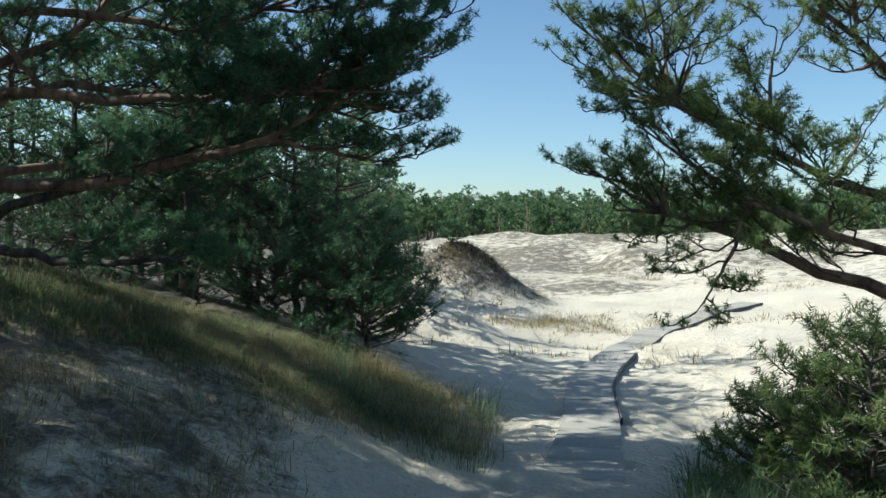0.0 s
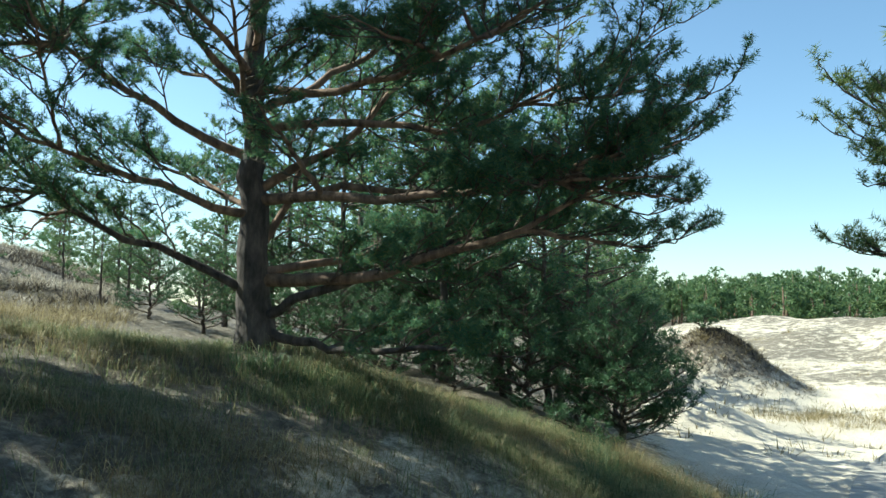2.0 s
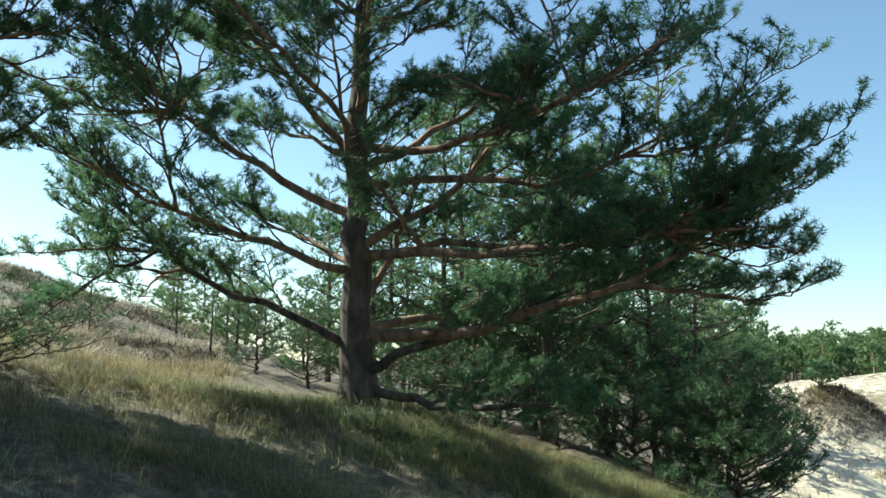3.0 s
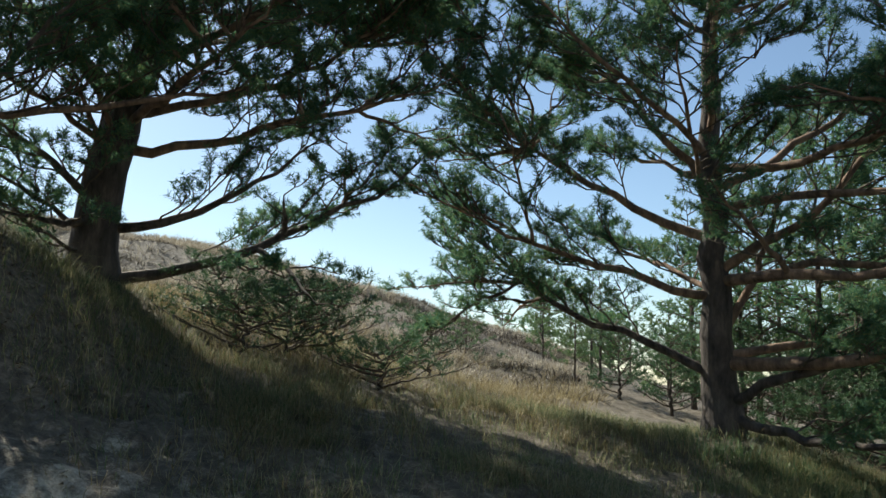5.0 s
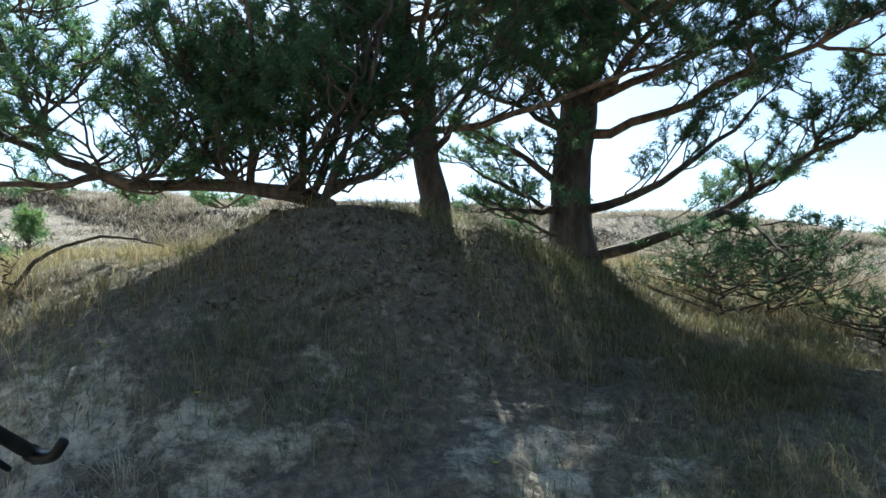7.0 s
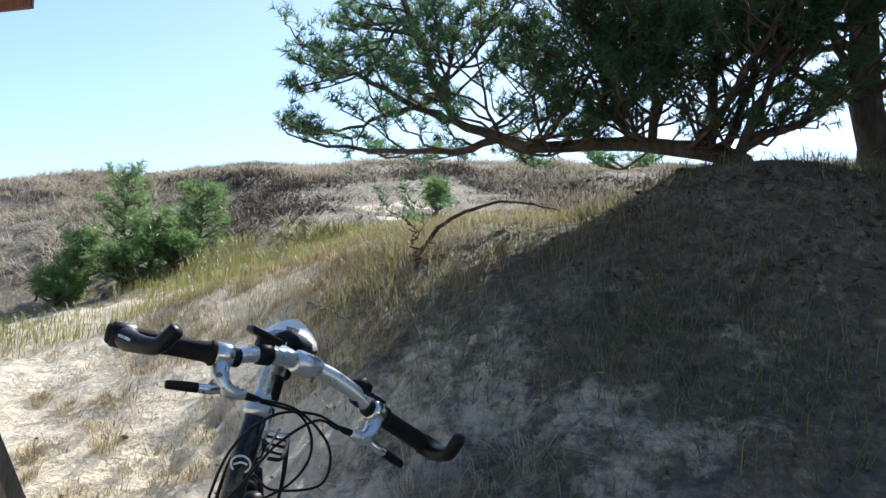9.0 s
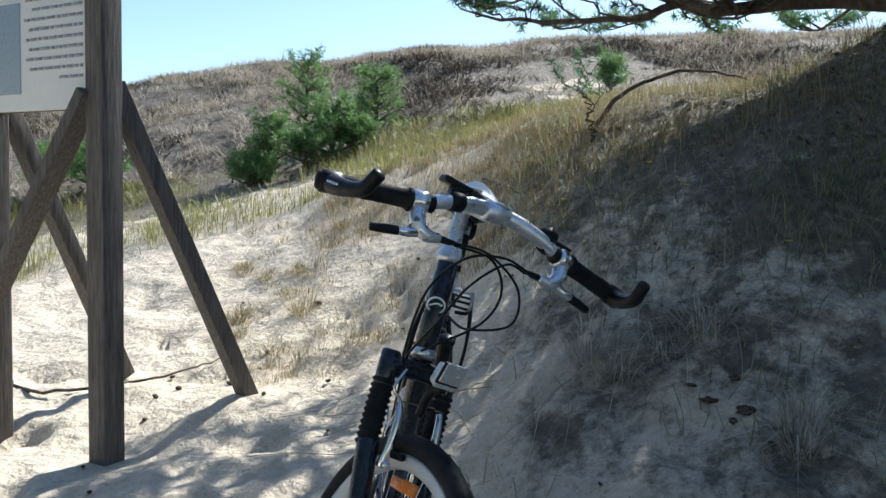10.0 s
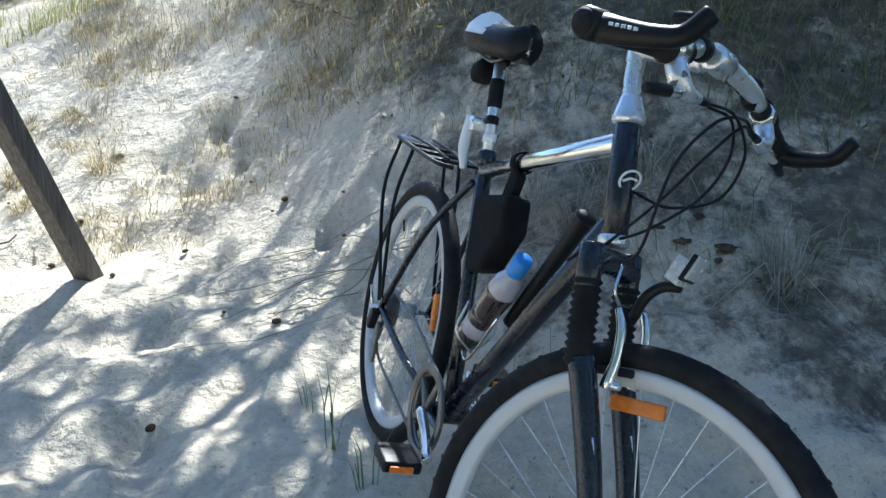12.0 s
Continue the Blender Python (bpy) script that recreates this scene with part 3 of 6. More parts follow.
pine("pine_tree", on_ground(*B_AT), [(0, 0, 0), (0.02, 0.0, 0.75), (0.04, 0.08, 1.6), (0.15, 0.35, 2.6), (0.3, 0.6, 4.5), (0.3, 0.6, 9)],
     whorls(9, 1.8, 3.9, 46, 8, 0.35, 0.03) + [
         (1.5, (1.8, -0.3, 2.5), 0.02, 0.04), (1.7, (1.6, 0.6, 2.8), 0.02, 0.04), (1.6, (1.5, -0.9, 2.7), 0.02, 0.04), (1.4, (2.2, 1.0, 2.5), 0.02, 0.035), (1.3, (1.2, 0.2, 2.1), 0.02, 0.03), (2.0, (1.9, 1.7, 3.3), 0.02, 0.04), (1.4, (1.0, -1.3, 2.3), 0.02, 0.035), (2.2, (2.0, 0.2, 3.2), 0.02, 0.035), (1.9, (2.3, 1.9, 2.9), 0.02, 0.035), (2.2, (2.0, 2.9, 2.7), 0.03, 0.035), (2.6, (1.8, 2.6, 3.5), 0.02, 0.035), (2.4, (2.3, 2.2, 3.2), 0.02, 0.035), (0.55, (1.1, 1.5, 1.45), 0.10, 0.055), (0.04, (1.4, 2.6, 1.5), 0.06, 0.065), (0.5, (1.1, 1.2, 0.9), 0.08, 0.03), (0.75, (0.25, -0.9, 1.25), 0.0, 0.03), (0.5, (0.3, -1.1, 0.95), 0.02, 0.028), (0.3, (0.5, -0.8, 0.5), 0.02, 0.022), (0.4, (1.7, 1.2, -0.1), 0.0, 0.03),
         (0.8, (0.6, -1.1, 1.2), 0.0, 0.045), (0.6, (0.6, -1.0, 0.45), -0.03, 0.04), (1.3, (1.9, 2.5, 2.15), 0.05, 0.055),
         (1.6, (1.3, 2.5, 3.0), 0.04, 0.05), (1.7, (-0.25, -1.6, 3.4), 0.04, 0.085), (1.5, (2.2, 0.4, 2.2), 0.03, 0.05), (2.0, (2.3, 1.4, 3.0), 0.03, 0.05),
         (1.4, (1.7, 0.5, 2.3), 0.02, 0.032), (1.8, (0.7, 2.0, 3.0), 0.02, 0.035), (1.5, (1.9, 2.2, 2.4), 0.03, 0.035),
         (1.1, (1.4, 2.8, 1.7), 0.04, 0.03), (1.9, (1.5, 2.9, 3.2), 0.02, 0.035), (0.9, (1.2, 1.1, 1.5), 0.03, 0.028),
         (2.6, (0.3, 2.2, 3.9), 0.02, 0.04), (2.9, (0.0, 2.6, 4.4), 0.02, 0.04), (3.2, (0.6, 2.0, 4.8), 0.02, 0.04), (3.0, (-0.6, 2.3, 4.2), 0.02, 0.04), (3.6, (0.8, 2.4, 5.2), 0.02, 0.04)] + spray(20, 15, 1.3, 3.7, 2.7) + [
         (1.3, (0.35, -1.4, 1.9), 0.03, 0.034), (1.5, (0.6, -1.2, 2.3), 0.03, 0.034), (1.2, (0.8, -0.7, 1.7), 0.03, 0.034), (1.7, (0.2, -1.7, 2.7), 0.02, 0.034), (1.9, (0.9, -0.9, 2.8), 0.02, 0.034), (1.4, (1.2, -0.2, 2.0), 0.02, 0.034)],
     "thick dark pine with low forked limbs on the slope", 22, 0.20, bare=0.26, dens=1.6, high=3.0, fork=True)
pine("pine_tree", on_ground(*C_AT), [(0, 0, 0), (-0.01, -0.05, 1), (-0.04, -0.25, 1.7), (-0.05, -0.4, 2.3), (0.1, -0.9, 4.5), (0.1, -1.0, 7)],
     whorls(7, 0.75, 2.5, 40, 9, 0.3, 0.024, (0, -0.6)) + [
         (0.7, (1.5, -1.0, 1.7), 0.03, 0.03), (0.6, (1.2, 0.5, 1.5), 0.03, 0.03), (0.9, (1.7, -0.4, 2.2), 0.03, 0.03), (0.9, (0.8, -1.9, 1.9), 0.03, 0.03),
         (0.5, (0.9, -1.2, 1.2), 0.02, 0.025), (1.2, (1.4, 0.6, 2.5), 0.03, 0.03), (1.0, (-0.6, -1.7, 1.6), 0.02, 0.03)], "slender leaning pine at the top of the bank", 23, 0.11, dens=1.45)
pine("pine_tree", on_ground(*F_AT), [(0, 0, 0), (-0.12, -0.22, 0.16), (-0.12, -0.75, 0.24), (-0.1, -1.5, 0.24), (-0.05, -2.0, 0.45), (0, -2.25, 1.0), (0.05, -2.5, 1.75)],
     sprawl(24, 0.12, 0.97, 13) + [
         (0.5, (0.28, -3.1, 0.32), 0.06, 0.028), (0.6, (0.2, -3.05, 0.95), 0.04, 0.028), (0.66, (0.3, -2.9, 0.3), 0.05, 0.022),
         (0.06, (0.4, 0.9, 0.9), 0.05, 0.035), (0.05, (0.9, 0.4, 1.5), 0.05, 0.03), (0.08, (0.3, 0.5, 1.9), 0.03, 0.03), (0.1, (0.8, -0.4, 1.9), 0.03, 0.03), (0.12, (0.9, 0.3, 1.2), 0.03, 0.03), (0.2, (1.1, -0.6, 1.4), 0.03, 0.03)],
     "low crooked pine sprawling over the mound", 24, 0.06, bare=0.06, dens=1.42, tuft=(34, 0.066, 0.009, 0.13), along=True)
# the sun on this crown is painted into its needle colour
pine("pine_tree", on_ground(*D_AT), [(0, 0, 0), (-0.1, -0.1, 1.5), (-0.3, -0.2, 4), (-0.2, 0, 7)],
     whorls(7, 3.0, 2.8, 18, 12, 0.5, 0.032) + [
         (1.0, (-3.4, 1.3, 2.6), -0.02, 0.08), (1.9, (-1.9, 0.4, 4.6), 0.0, 0.055), (2.0, (-3.5, 0.8, 3.85), 0.05, 0.05),
         (1.2, (-2.7, -0.4, 1.42), 0.02, 0.04), (1.5, (-3.0, 0.4, 2.9), 0.03, 0.05), (1.6, (-3.1, 1.3, 3.3), 0.03, 0.045), (0.8, (-2.6, 1.2, 1.9), 0.0, 0.04),
         (1.9, (-3.2, 0.3, 3.3), 0.02, 0.03), (2.2, (-2.6, 0.2, 3.5), 0.02, 0.03), (2.4, (-2.0, 0.0, 3.6), 0.02, 0.03), (2.3, (-1.4, 0.0, 3.3), 0.02, 0.03), (1.9, (-1.2, 0.2, 2.8), 0.02, 0.03), (1.8, (-2.0, 0.2, 2.9), 0.02, 0.03), (1.5, (-2.7, 0.6, 2.6), 0.02, 0.03), (1.5, (-1.6, -0.2, 2.3), 0.02, 0.03), (1.7, (-3.3, 0.2, 3.0), 0.02, 0.035), (1.4, (-3.2, 0.9, 2.5), 0.02, 0.03), (1.9, (-3.4, 1.1, 3.5), 0.02, 0.03), (1.1, (-2.6, 0.6, 2.0), 0.02, 0.03), (2.1, (-2.6, 0.2, 3.6), 0.02, 0.03), (2.4, (-3.2, -0.3, 4.0), 0.03, 0.035), (2.8, (-2.8, 0.8, 4.8), 0.03, 0.035), (3.0, (-2.3, -0.6, 5.0), 0.03, 0.035), (1.3, (-3.1, 0.7, 2.2), 0.03, 0.03)],
     "pine with reddish limbs and sunlit-coloured needles reaching over the path", 25, 0.17, NEEDLE_SUNLIT, 1.68, (32, 0.058, 0.0080, 0.12), 0.28, fork=True)

# young and bushy pines
YOUNG_TUFT = (20, 0.066, 0.008, 0.12)


def young_pine(x, y, h, reach, seed, label, count=22, needle=NEEDLE, dens=1.35, group="young pines", tuft=YOUNG_TUFT):
    return pine("young_pine", on_ground(x, y), [(0, 0, 0), (0.02, 0.01, h * 0.5), (0, 0, h)], whorls(h, 0.08 * h, reach, count, seed, 0.45, 0.016),
                label, seed, 0.02 + 0.012 * h, needle, dens, tuft, 0.12, group, True, min(0.95, 0.25 + 0.3 * h))


# these two carry the shade of the large pine in their needle colour
young_pine(-0.95, 10.4, 1.7, 1.05, 31, "dense young pine in shade beside the path", 34, NEEDLE_SHADE, 1.6)
young_pine(-2.2, 10.9, 1.5, 1.1, 32, "dense young pine in shade under the large pine", 24, NEEDLE_SHADE, 1.1)
# bushes on the sunny side, needles tinted as if lit
young_pine(2.65, 5.1, 1.2, 0.8, 33, "bushy young pine beside the path", 20, NEEDLE_SUNLIT)
young_pine(2.45, 6.1, 0.75, 0.45, 34, "bushy young pine beside the path", 16, NEEDLE_SUNLIT)
young_pine(3.2, 5.7, 1.3, 0.9, 35, "bushy young pine beside the path", 20, NEEDLE_SUNLIT)
for i, (head, dist, h, w) in enumerate(((127.4, 12.2, 1.35, 0.34), (129.6, 11.3, 0.75, 0.36), (125.6, 11.2, 0.8, 0.4), (122.8, 12.0, 0.95, 0.3), (107.6, 14.8, 0.55, 0.17), (140.5, 12.5, 0.65, 0.4), (127.2, 10.9, 0.4, 0.4), (142.8, 13.0, 0.6, 0.36), (124.2, 11.4, 0.4, 0.36), (130.8, 11.0, 0.3, 0.34))):
    young_pine(-math.sin(radians(head)) * dist, math.cos(radians(head)) * dist, h * 0.9, w * 0.9, 41 + i, "bright green pine sapling on the dune slope", 17, NEEDLE_YOUNG, 0.42, "pine saplings", (12, 0.085, 0.011, 0.14))
pine("young_pine", on_ground(-5.55, -1.76), [(0, 0, 0), (-0.03, -0.05, 0.25), (0, -0.14, 0.46)], [(0.2, (0.02, 0.08, 0.34), 0, 0.005), (0.28, (-0.05, -0.22, 0.4), 0, 0.005), (0.36, (0.0, 0.0, 0.48), 0, 0.004)],
     "spindly little pine on the bank", 51, 0.008, NEEDLE, 0.3, (12, 0.05, 0.006, 0.06), 0.5, "young pines", True, 0.3)
# scrub whose needles are coloured as dark as the shade they stand in
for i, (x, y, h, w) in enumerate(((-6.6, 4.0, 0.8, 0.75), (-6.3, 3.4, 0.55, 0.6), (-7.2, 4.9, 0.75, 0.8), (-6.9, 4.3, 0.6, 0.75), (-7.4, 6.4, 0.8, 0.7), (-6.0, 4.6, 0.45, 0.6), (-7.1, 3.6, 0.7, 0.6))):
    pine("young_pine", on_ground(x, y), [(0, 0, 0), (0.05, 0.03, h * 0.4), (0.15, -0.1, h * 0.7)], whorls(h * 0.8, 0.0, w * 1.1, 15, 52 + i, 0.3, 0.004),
         "sparse scrubby pine under the large pines", 52 + i, 0.010, NEEDLE_SHADE, 0.42, (16, 0.05, 0.006, 0.08), 0.35, "young pines", True, 0.4)
young_pine(0.3, 26.6, 0.6, 0.4, 36, "small dark pine on top of the small dune", 14, NEEDLE_SHADE, 0.7, tuft=(10, 0.1, 0.02, 0.16))
# wood's edge: shade is painted into the needles here too
under = young_pine(-3.4, 11.4, 2.2, 1.3, 61, "dense young pine in shade at the wood's edge", 24, NEEDLE_SHADE, 1.05, tuft=(12, 0.09, 0.015, 0.16))
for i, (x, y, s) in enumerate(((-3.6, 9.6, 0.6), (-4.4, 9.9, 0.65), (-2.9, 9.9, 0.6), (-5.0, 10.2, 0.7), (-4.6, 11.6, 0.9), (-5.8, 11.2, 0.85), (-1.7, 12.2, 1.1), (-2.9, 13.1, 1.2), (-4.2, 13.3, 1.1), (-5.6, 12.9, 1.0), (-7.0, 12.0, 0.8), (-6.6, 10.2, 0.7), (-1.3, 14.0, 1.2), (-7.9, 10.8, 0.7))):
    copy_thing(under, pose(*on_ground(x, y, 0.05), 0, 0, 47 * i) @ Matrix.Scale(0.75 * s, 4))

# slim trunks of the wood, placed also to keep sun off the young pines
tall = pine("pine_tree", on_ground(-3.3, 10.7), [(0, 0, 0), (0.05, 0.05, 2.4), (0, 0, 4.8)], whorls(4.8, 1.2, 1.5, 22, 63, 0.3, 0.022),
            "slim shaded pine behind the large pine", 64, 0.06, NEEDLE, 1.0, (8, 0.085, 0.022, 0.18), 0.25, "pines of the wood", True)
for x, y, s, a in ((-4.9, 11.1, 0.95, 80), (-2.1, 12.0, 0.9, 190), (-6.2, 11.4, 0.75, 250), (-4.0, 12.2, 1.0, 310), (-1.5, 11.6, 0.7, 30), (-2.6, 11.3, 0.8, 130), (-3.0, 12.6, 0.9, 275)):
    copy_thing(tall, pose(*on_ground(x, y, 0.05), 0, 0, a) @ Matrix.Scale(s, 4))

# ---- woods ----
FAR_TUFT = (6, 0.2, 0.06, 0.26)
wood_rng = np.random.default_rng(77)
kinds = []
for k, (h, reach, low) in enumerate(((6.5, 1.9, 0.7), (7.5, 2.0, 1.6), (5.2, 1.7, 0.4))):
    x, y = ((-6.5, 15.5), (-2.4, 15.0), (-4.3, 13.2))[k]
    kinds.append(pine("pine_tree", on_ground(x, y), [(0, 0, 0), (0.1, 0, h * 0.5), (0, 0.1, h)], whorls(h, low, reach, 26, 60 + k, 0.35, 0.03),
                      "slim pine of the wood, copied too as an unseen light blocker", 70 + k, 0.09, NEEDLE_FAR, 0.66, FAR_TUFT, 0.2, "pines of the wood", True))
spots = []
while len(spots) < 38:
    head, dist = wood_rng.uniform(-1, 47), wood_rng.uniform(13.5, 42)
    if head < 5 and dist < 30 + 3 * (5 - head):
        continue
    x, y = -math.sin(radians(head)) * dist, math.cos(radians(head)) * dist
    if all((x - a) ** 2 + (y - b) ** 2 > 2.2 for a, b in spots):
        spots.append((x, y))
for i, (x, y) in enumerate(spots):
    s = min(1.0, (1.7 + 0.12 * math.hypot(x, y) - float(height(x, y))) / 6.4) * wood_rng.uniform(0.75, 1.1)
    copy_thing(kinds[i % 3], pose(*on_ground(x, y, 0.05), 0, 0, wood_rng.uniform(0, 360)) @ Matrix.Scale(s, 4))

# added, mostly hidden pines that cast shade on the young pines nearby
for i, (x, y) in enumerate(((-6.9, 13.9), (-6.2, 11.9), (-7.6, 12.4))):
    copy_thing(kinds[i % 2], pose(*on_ground(x, y, 0.05), 0, 0, 61 * i) @ Matrix.Scale(0.55, 4))

# added, unseen pines that close the clearing behind the path and block skylight
for k, (head, dist) in enumerate(((190, 11), (204, 9.5), (218, 9), (232, 8.5), (246, 9), (260, 8.5), (274, 9), (288, 9.5), (302, 12), (226, 13), (253, 13), (280, 14))):
    x, y = -math.sin(radians(head)) * dist, math.cos(radians(head)) * dist
    copy_thing(kinds[k % 3], pose(*on_ground(x, y, 0.05), 0, 0, 50 * k) @ Matrix.Scale(1.75, 4))


def far_woods():
    """Distant pine woods along the edge of the basin."""
    rng = np.random.default_rng(91)
    V, F, at = [], [], 0
    TV, TF, tat = [], [], 0
    n = 0
    while n < 540:
        head = rng.uniform(-36, 14)
        dist = rng.uniform(84, 140) + (0 if head < 8 else -30)
        if rng.random() < 0.12:
            dist = rng.uniform(78, 90)
        x, y = -math.sin(radians(head)) * dist, math.cos(radians(head)) * dist
        h = rng.uniform(4.0, 6.2) * (0.8 if dist < 92 else 1.0) + 0.012 * (dist - 84)
        z = float(height(x, y))
        c = 50
        low = rng.choice((0.03, 0.08, 0.3))
        u = rng.random(c) ** 0.8
        rr = (0.25 + 2.4 * np.sin(np.clip(1 - u, 0, 1) ** 0.7 * 2.2)) * rng.uniform(0.3, 1.0, c) * h / 6.2
        a = rng.uniform(0, 6.283, c)
        p = np.stack([x + np.cos(a) * rr, y + np.sin(a) * rr, z + h * (low + (1 - low) * u)], 1)
        w = np.stack([np.cos(a), np.sin(a), rng.uniform(0.1, 1.0, c)], 1)
        v, f = needles(p, w, rng, 12, 0.34, 0.17, 0.6)
        V.append(v), F.append(f + at)
        at += len(v)
        v, f = tubes([(np.array([[x, y, z - 0.3], [x + 0.1, y, z + h * 0.5], [x, y, z + h * 0.95]]), np.array([0.14, 0.09, 0.02]))], 5)
        TV.append(v), TF.append(f + tat)
        tat += len(v)
        n += 1
    ob = thing("far_woods", (0, 0, 0), "distant dark green pine woods edging the sand", "woods", kind="stuff")
    tagged(part("crowns", fast_mesh("crowns", np.vstack(V), np.vstack(F), [NEEDLE_FAR], False), ob), kind="stuff")
    tagged(part("trunks", fast_mesh("trunks", np.vstack(TV), np.vstack(TF), [BARK_HIGH]), ob), kind="stuff")


far_woods()

# ---- grass ----


def blades(xy, rng, n, tall, wide, spread, lean=0.5, droop=0.35, far=False):
    """Tufts of bent, tapering blades round each place."""
    xy = np.asarray(xy, float)
    z = height(xy[:, 0], xy[:, 1])
    size = rng.uniform(0.55, 1.2, len(xy))
    c = np.repeat(np.column_stack([xy, z]), n, 0)
    size = np.repeat(size, n)
    m = len(c)
    a = rng.uniform(0, 6.283, m)
    out = np.column_stack([np.cos(a), np.sin(a), np.zeros(m)])
    base = c + out * (rng.random((m, 1)) ** 0.7) * spread
    base[:, 2] = height(base[:, 0], base[:, 1]) - 0.015
    a = a + rng.normal(size=m) * 0.7
    out = np.column_stack([np.cos(a), np.sin(a), np.zeros(m)])
    h = (tall * size * rng.uniform(0.45, 1.1, m))[:, None]
    ln = rng.uniform(0.12, 1.0, (m, 1)) * lean
    upv = np.array([0, 0, 1.0])
    mid = base + (upv + out * ln * 0.5) * h * 0.55
    tip = base + (upv * (1 - droop * ln) + out * ln * 1.3) * h
    side = np.column_stack([-np.sin(a), np.cos(a), np.zeros(m)]) * wide * 0.5 * rng.uniform(0.7, 1.3, (m, 1))
    if far:
        return np.stack([base - side, base + side, tip], 1).reshape(-1, 3), np.arange(3 * m).reshape(-1, 3)
    V = np.stack([base - side, base + side, mid - side * 0.8, mid + side * 0.8, tip], 1).reshape(-1, 3)
    k = np.arange(m)[:, None] * 5
    F = np.stack([k + [0, 1, 3], k + [0, 3, 2], k + [2, 3, 4]], 1).reshape(-1, 3)
    return V, F


def scatter(rng, count, heads, dists, keep=None):
    """Places spread evenly over a sector of the ground; keep(x, y) gives the share to keep."""
    out = []
    while sum(len(o) for o in out) < count:
        h = np.radians(rng.uniform(*heads, count))
        r = np.sqrt(rng.uniform(dists[0] ** 2, dists[1] ** 2, count))
        x, y = -np.sin(h) * r, np.cos(h) * r
        if keep is not None:
            k = rng.random(count) < keep(x, y)
            x, y = x[k], y[k]
        out.append(np.column_stack([x, y]))
    return np.vstack(out)[:count]


def grass(name, label, xy, mat, seed, n, tall, wide, spread, lean=0.5, far=False):
    V, F = blades(xy, np.random.default_rng(seed), n, tall, wide, spread, lean, far=far)
    ob = new(name, fast_mesh(name, V, F, [mat], False))
    return tagged(ob, label, "grass", kind="stuff")


def clumpy(scale, seed, low=0.45, high=0.62):
    return lambda x, y: np.clip((fractal(x / scale, y / scale, 3, seed) - low) / (high - low), 0.0, 1)


grng = np.random.default_rng(5)
off_bike = lambda x, y: ((x + 2.1) ** 2 + (y + 1.15) ** 2 > 0.8) * 1.0
turf = lambda x, y: np.clip((np.hypot(x, y) - 3.1) / 2.2, 0.012, 1) * np.clip(cover(x, y) * 1.5 - 0.1, 0.02, 1) * off_bike(x, y) * (1 - 0.5 * np.clip((np.degrees(np.arctan2(-x, y)) - 56) / 10, 0, 1))
grass("grass", "thin green and straw grass on the shaded bank", scatter(grng, 3600, (6, 112), (2.6, 9.5), lambda x, y: (0.08 + 0.92 * clumpy(1.3, 21)(x, y)) * turf(x, y) * worn(x, y)), MIXED, 1, 14, 0.21, 0.0042, 0.2, 2.3)
grass("grass", "dry straw-coloured grass on the shaded bank", scatter(grng, 2200, (6, 114), (2.8, 10), lambda x, y: (0.08 + 0.92 * clumpy(1.1, 33)(x, y)) * turf(x, y) * worn(x, y)), GRASS_DRY, 2, 12, 0.20, 0.004, 0.18, 2.1)
verge = lambda x, y: np.clip((np.hypot(x, y) - 5.8) / 1.2, 0, 1) * np.clip((10.5 - np.hypot(x, y)) / 2, 0, 1)
grass("grass", "dense dark grass under the large pine", scatter(grng, 520, (1, 32), (6.2, 10.4), lambda x, y: verge(x, y) * (0.06 + 0.94 * clumpy(1.2, 81)(x, y))), GRASS_GREEN, 3, 20, 0.22, 0.005, 0.24, 1.7)
grass("grass", "dry grass under the large pine", scatter(grng, 260, (-1, 30), (6.0, 10.4), lambda x, y: verge(x, y) * (0.12 + 0.88 * clumpy(1.0, 86)(x, y))), GRASS_DRY, 31, 16, 0.25, 0.005, 0.22, 1.8)
grass("grass", "tall dry marram beside the path", scatter(grng, 110, (-3.5, 6), (6.6, 10.4), lambda x, y: 0.1 + 0.9 * clumpy(0.9, 82)(x, y)), GRASS_DRY, 4, 30, 0.42, 0.005, 0.2, 1.7)
grass("grass", "tall green marram beside the path", scatter(grng, 130, (-3.5, 8), (6.2, 10.2), lambda x, y: 0.1 + 0.9 * clumpy(0.9, 83)(x, y)), GRASS_GREEN, 41, 28, 0.38, 0.005, 0.2, 1.7)
grass("grass", "tall blue-green marram near the young pines", scatter(grng, 300, (-34, -17), (4.0, 6.8)), GRASS_GREEN, 5, 22, 0.55, 0.005, 0.16, 1.2)
grass("grass", "sunlit golden grass along the bank", scatter(grng, 850, (98, 126), (5.4, 12.0), lambda x, y: 0.05 + 0.95 * clumpy(1.6, 55)(x, y) * worn(x, y)), GRASS_DRY, 6, 26, 0.17, 0.0038, 0.15, 2.0)
grass("grass", "sunlit fresh grass along the bank", scatter(grng, 1000, (98, 150), (8.3, 12.6), lambda x, y: 0.1 + 0.9 * clumpy(1.9, 56)(x, y)), leaf_mat("fresh grass", [(0, (0.16, 0.18, 0.05)), (1, (0.34, 0.32, 0.12))], 0.4), 7, 18, 0.26, 0.006, 0.2, 1.1)
grass("grass", "grass in the sun below the dune", scatter(grng, 1500, (38, 84), (8.0, 15), lambda x, y: 0.2 + 0.8 * clumpy(1.9, 57)(x, y)), GRASS_DRY, 71, 18, 0.26, 0.008, 0.22, 1.6, True)
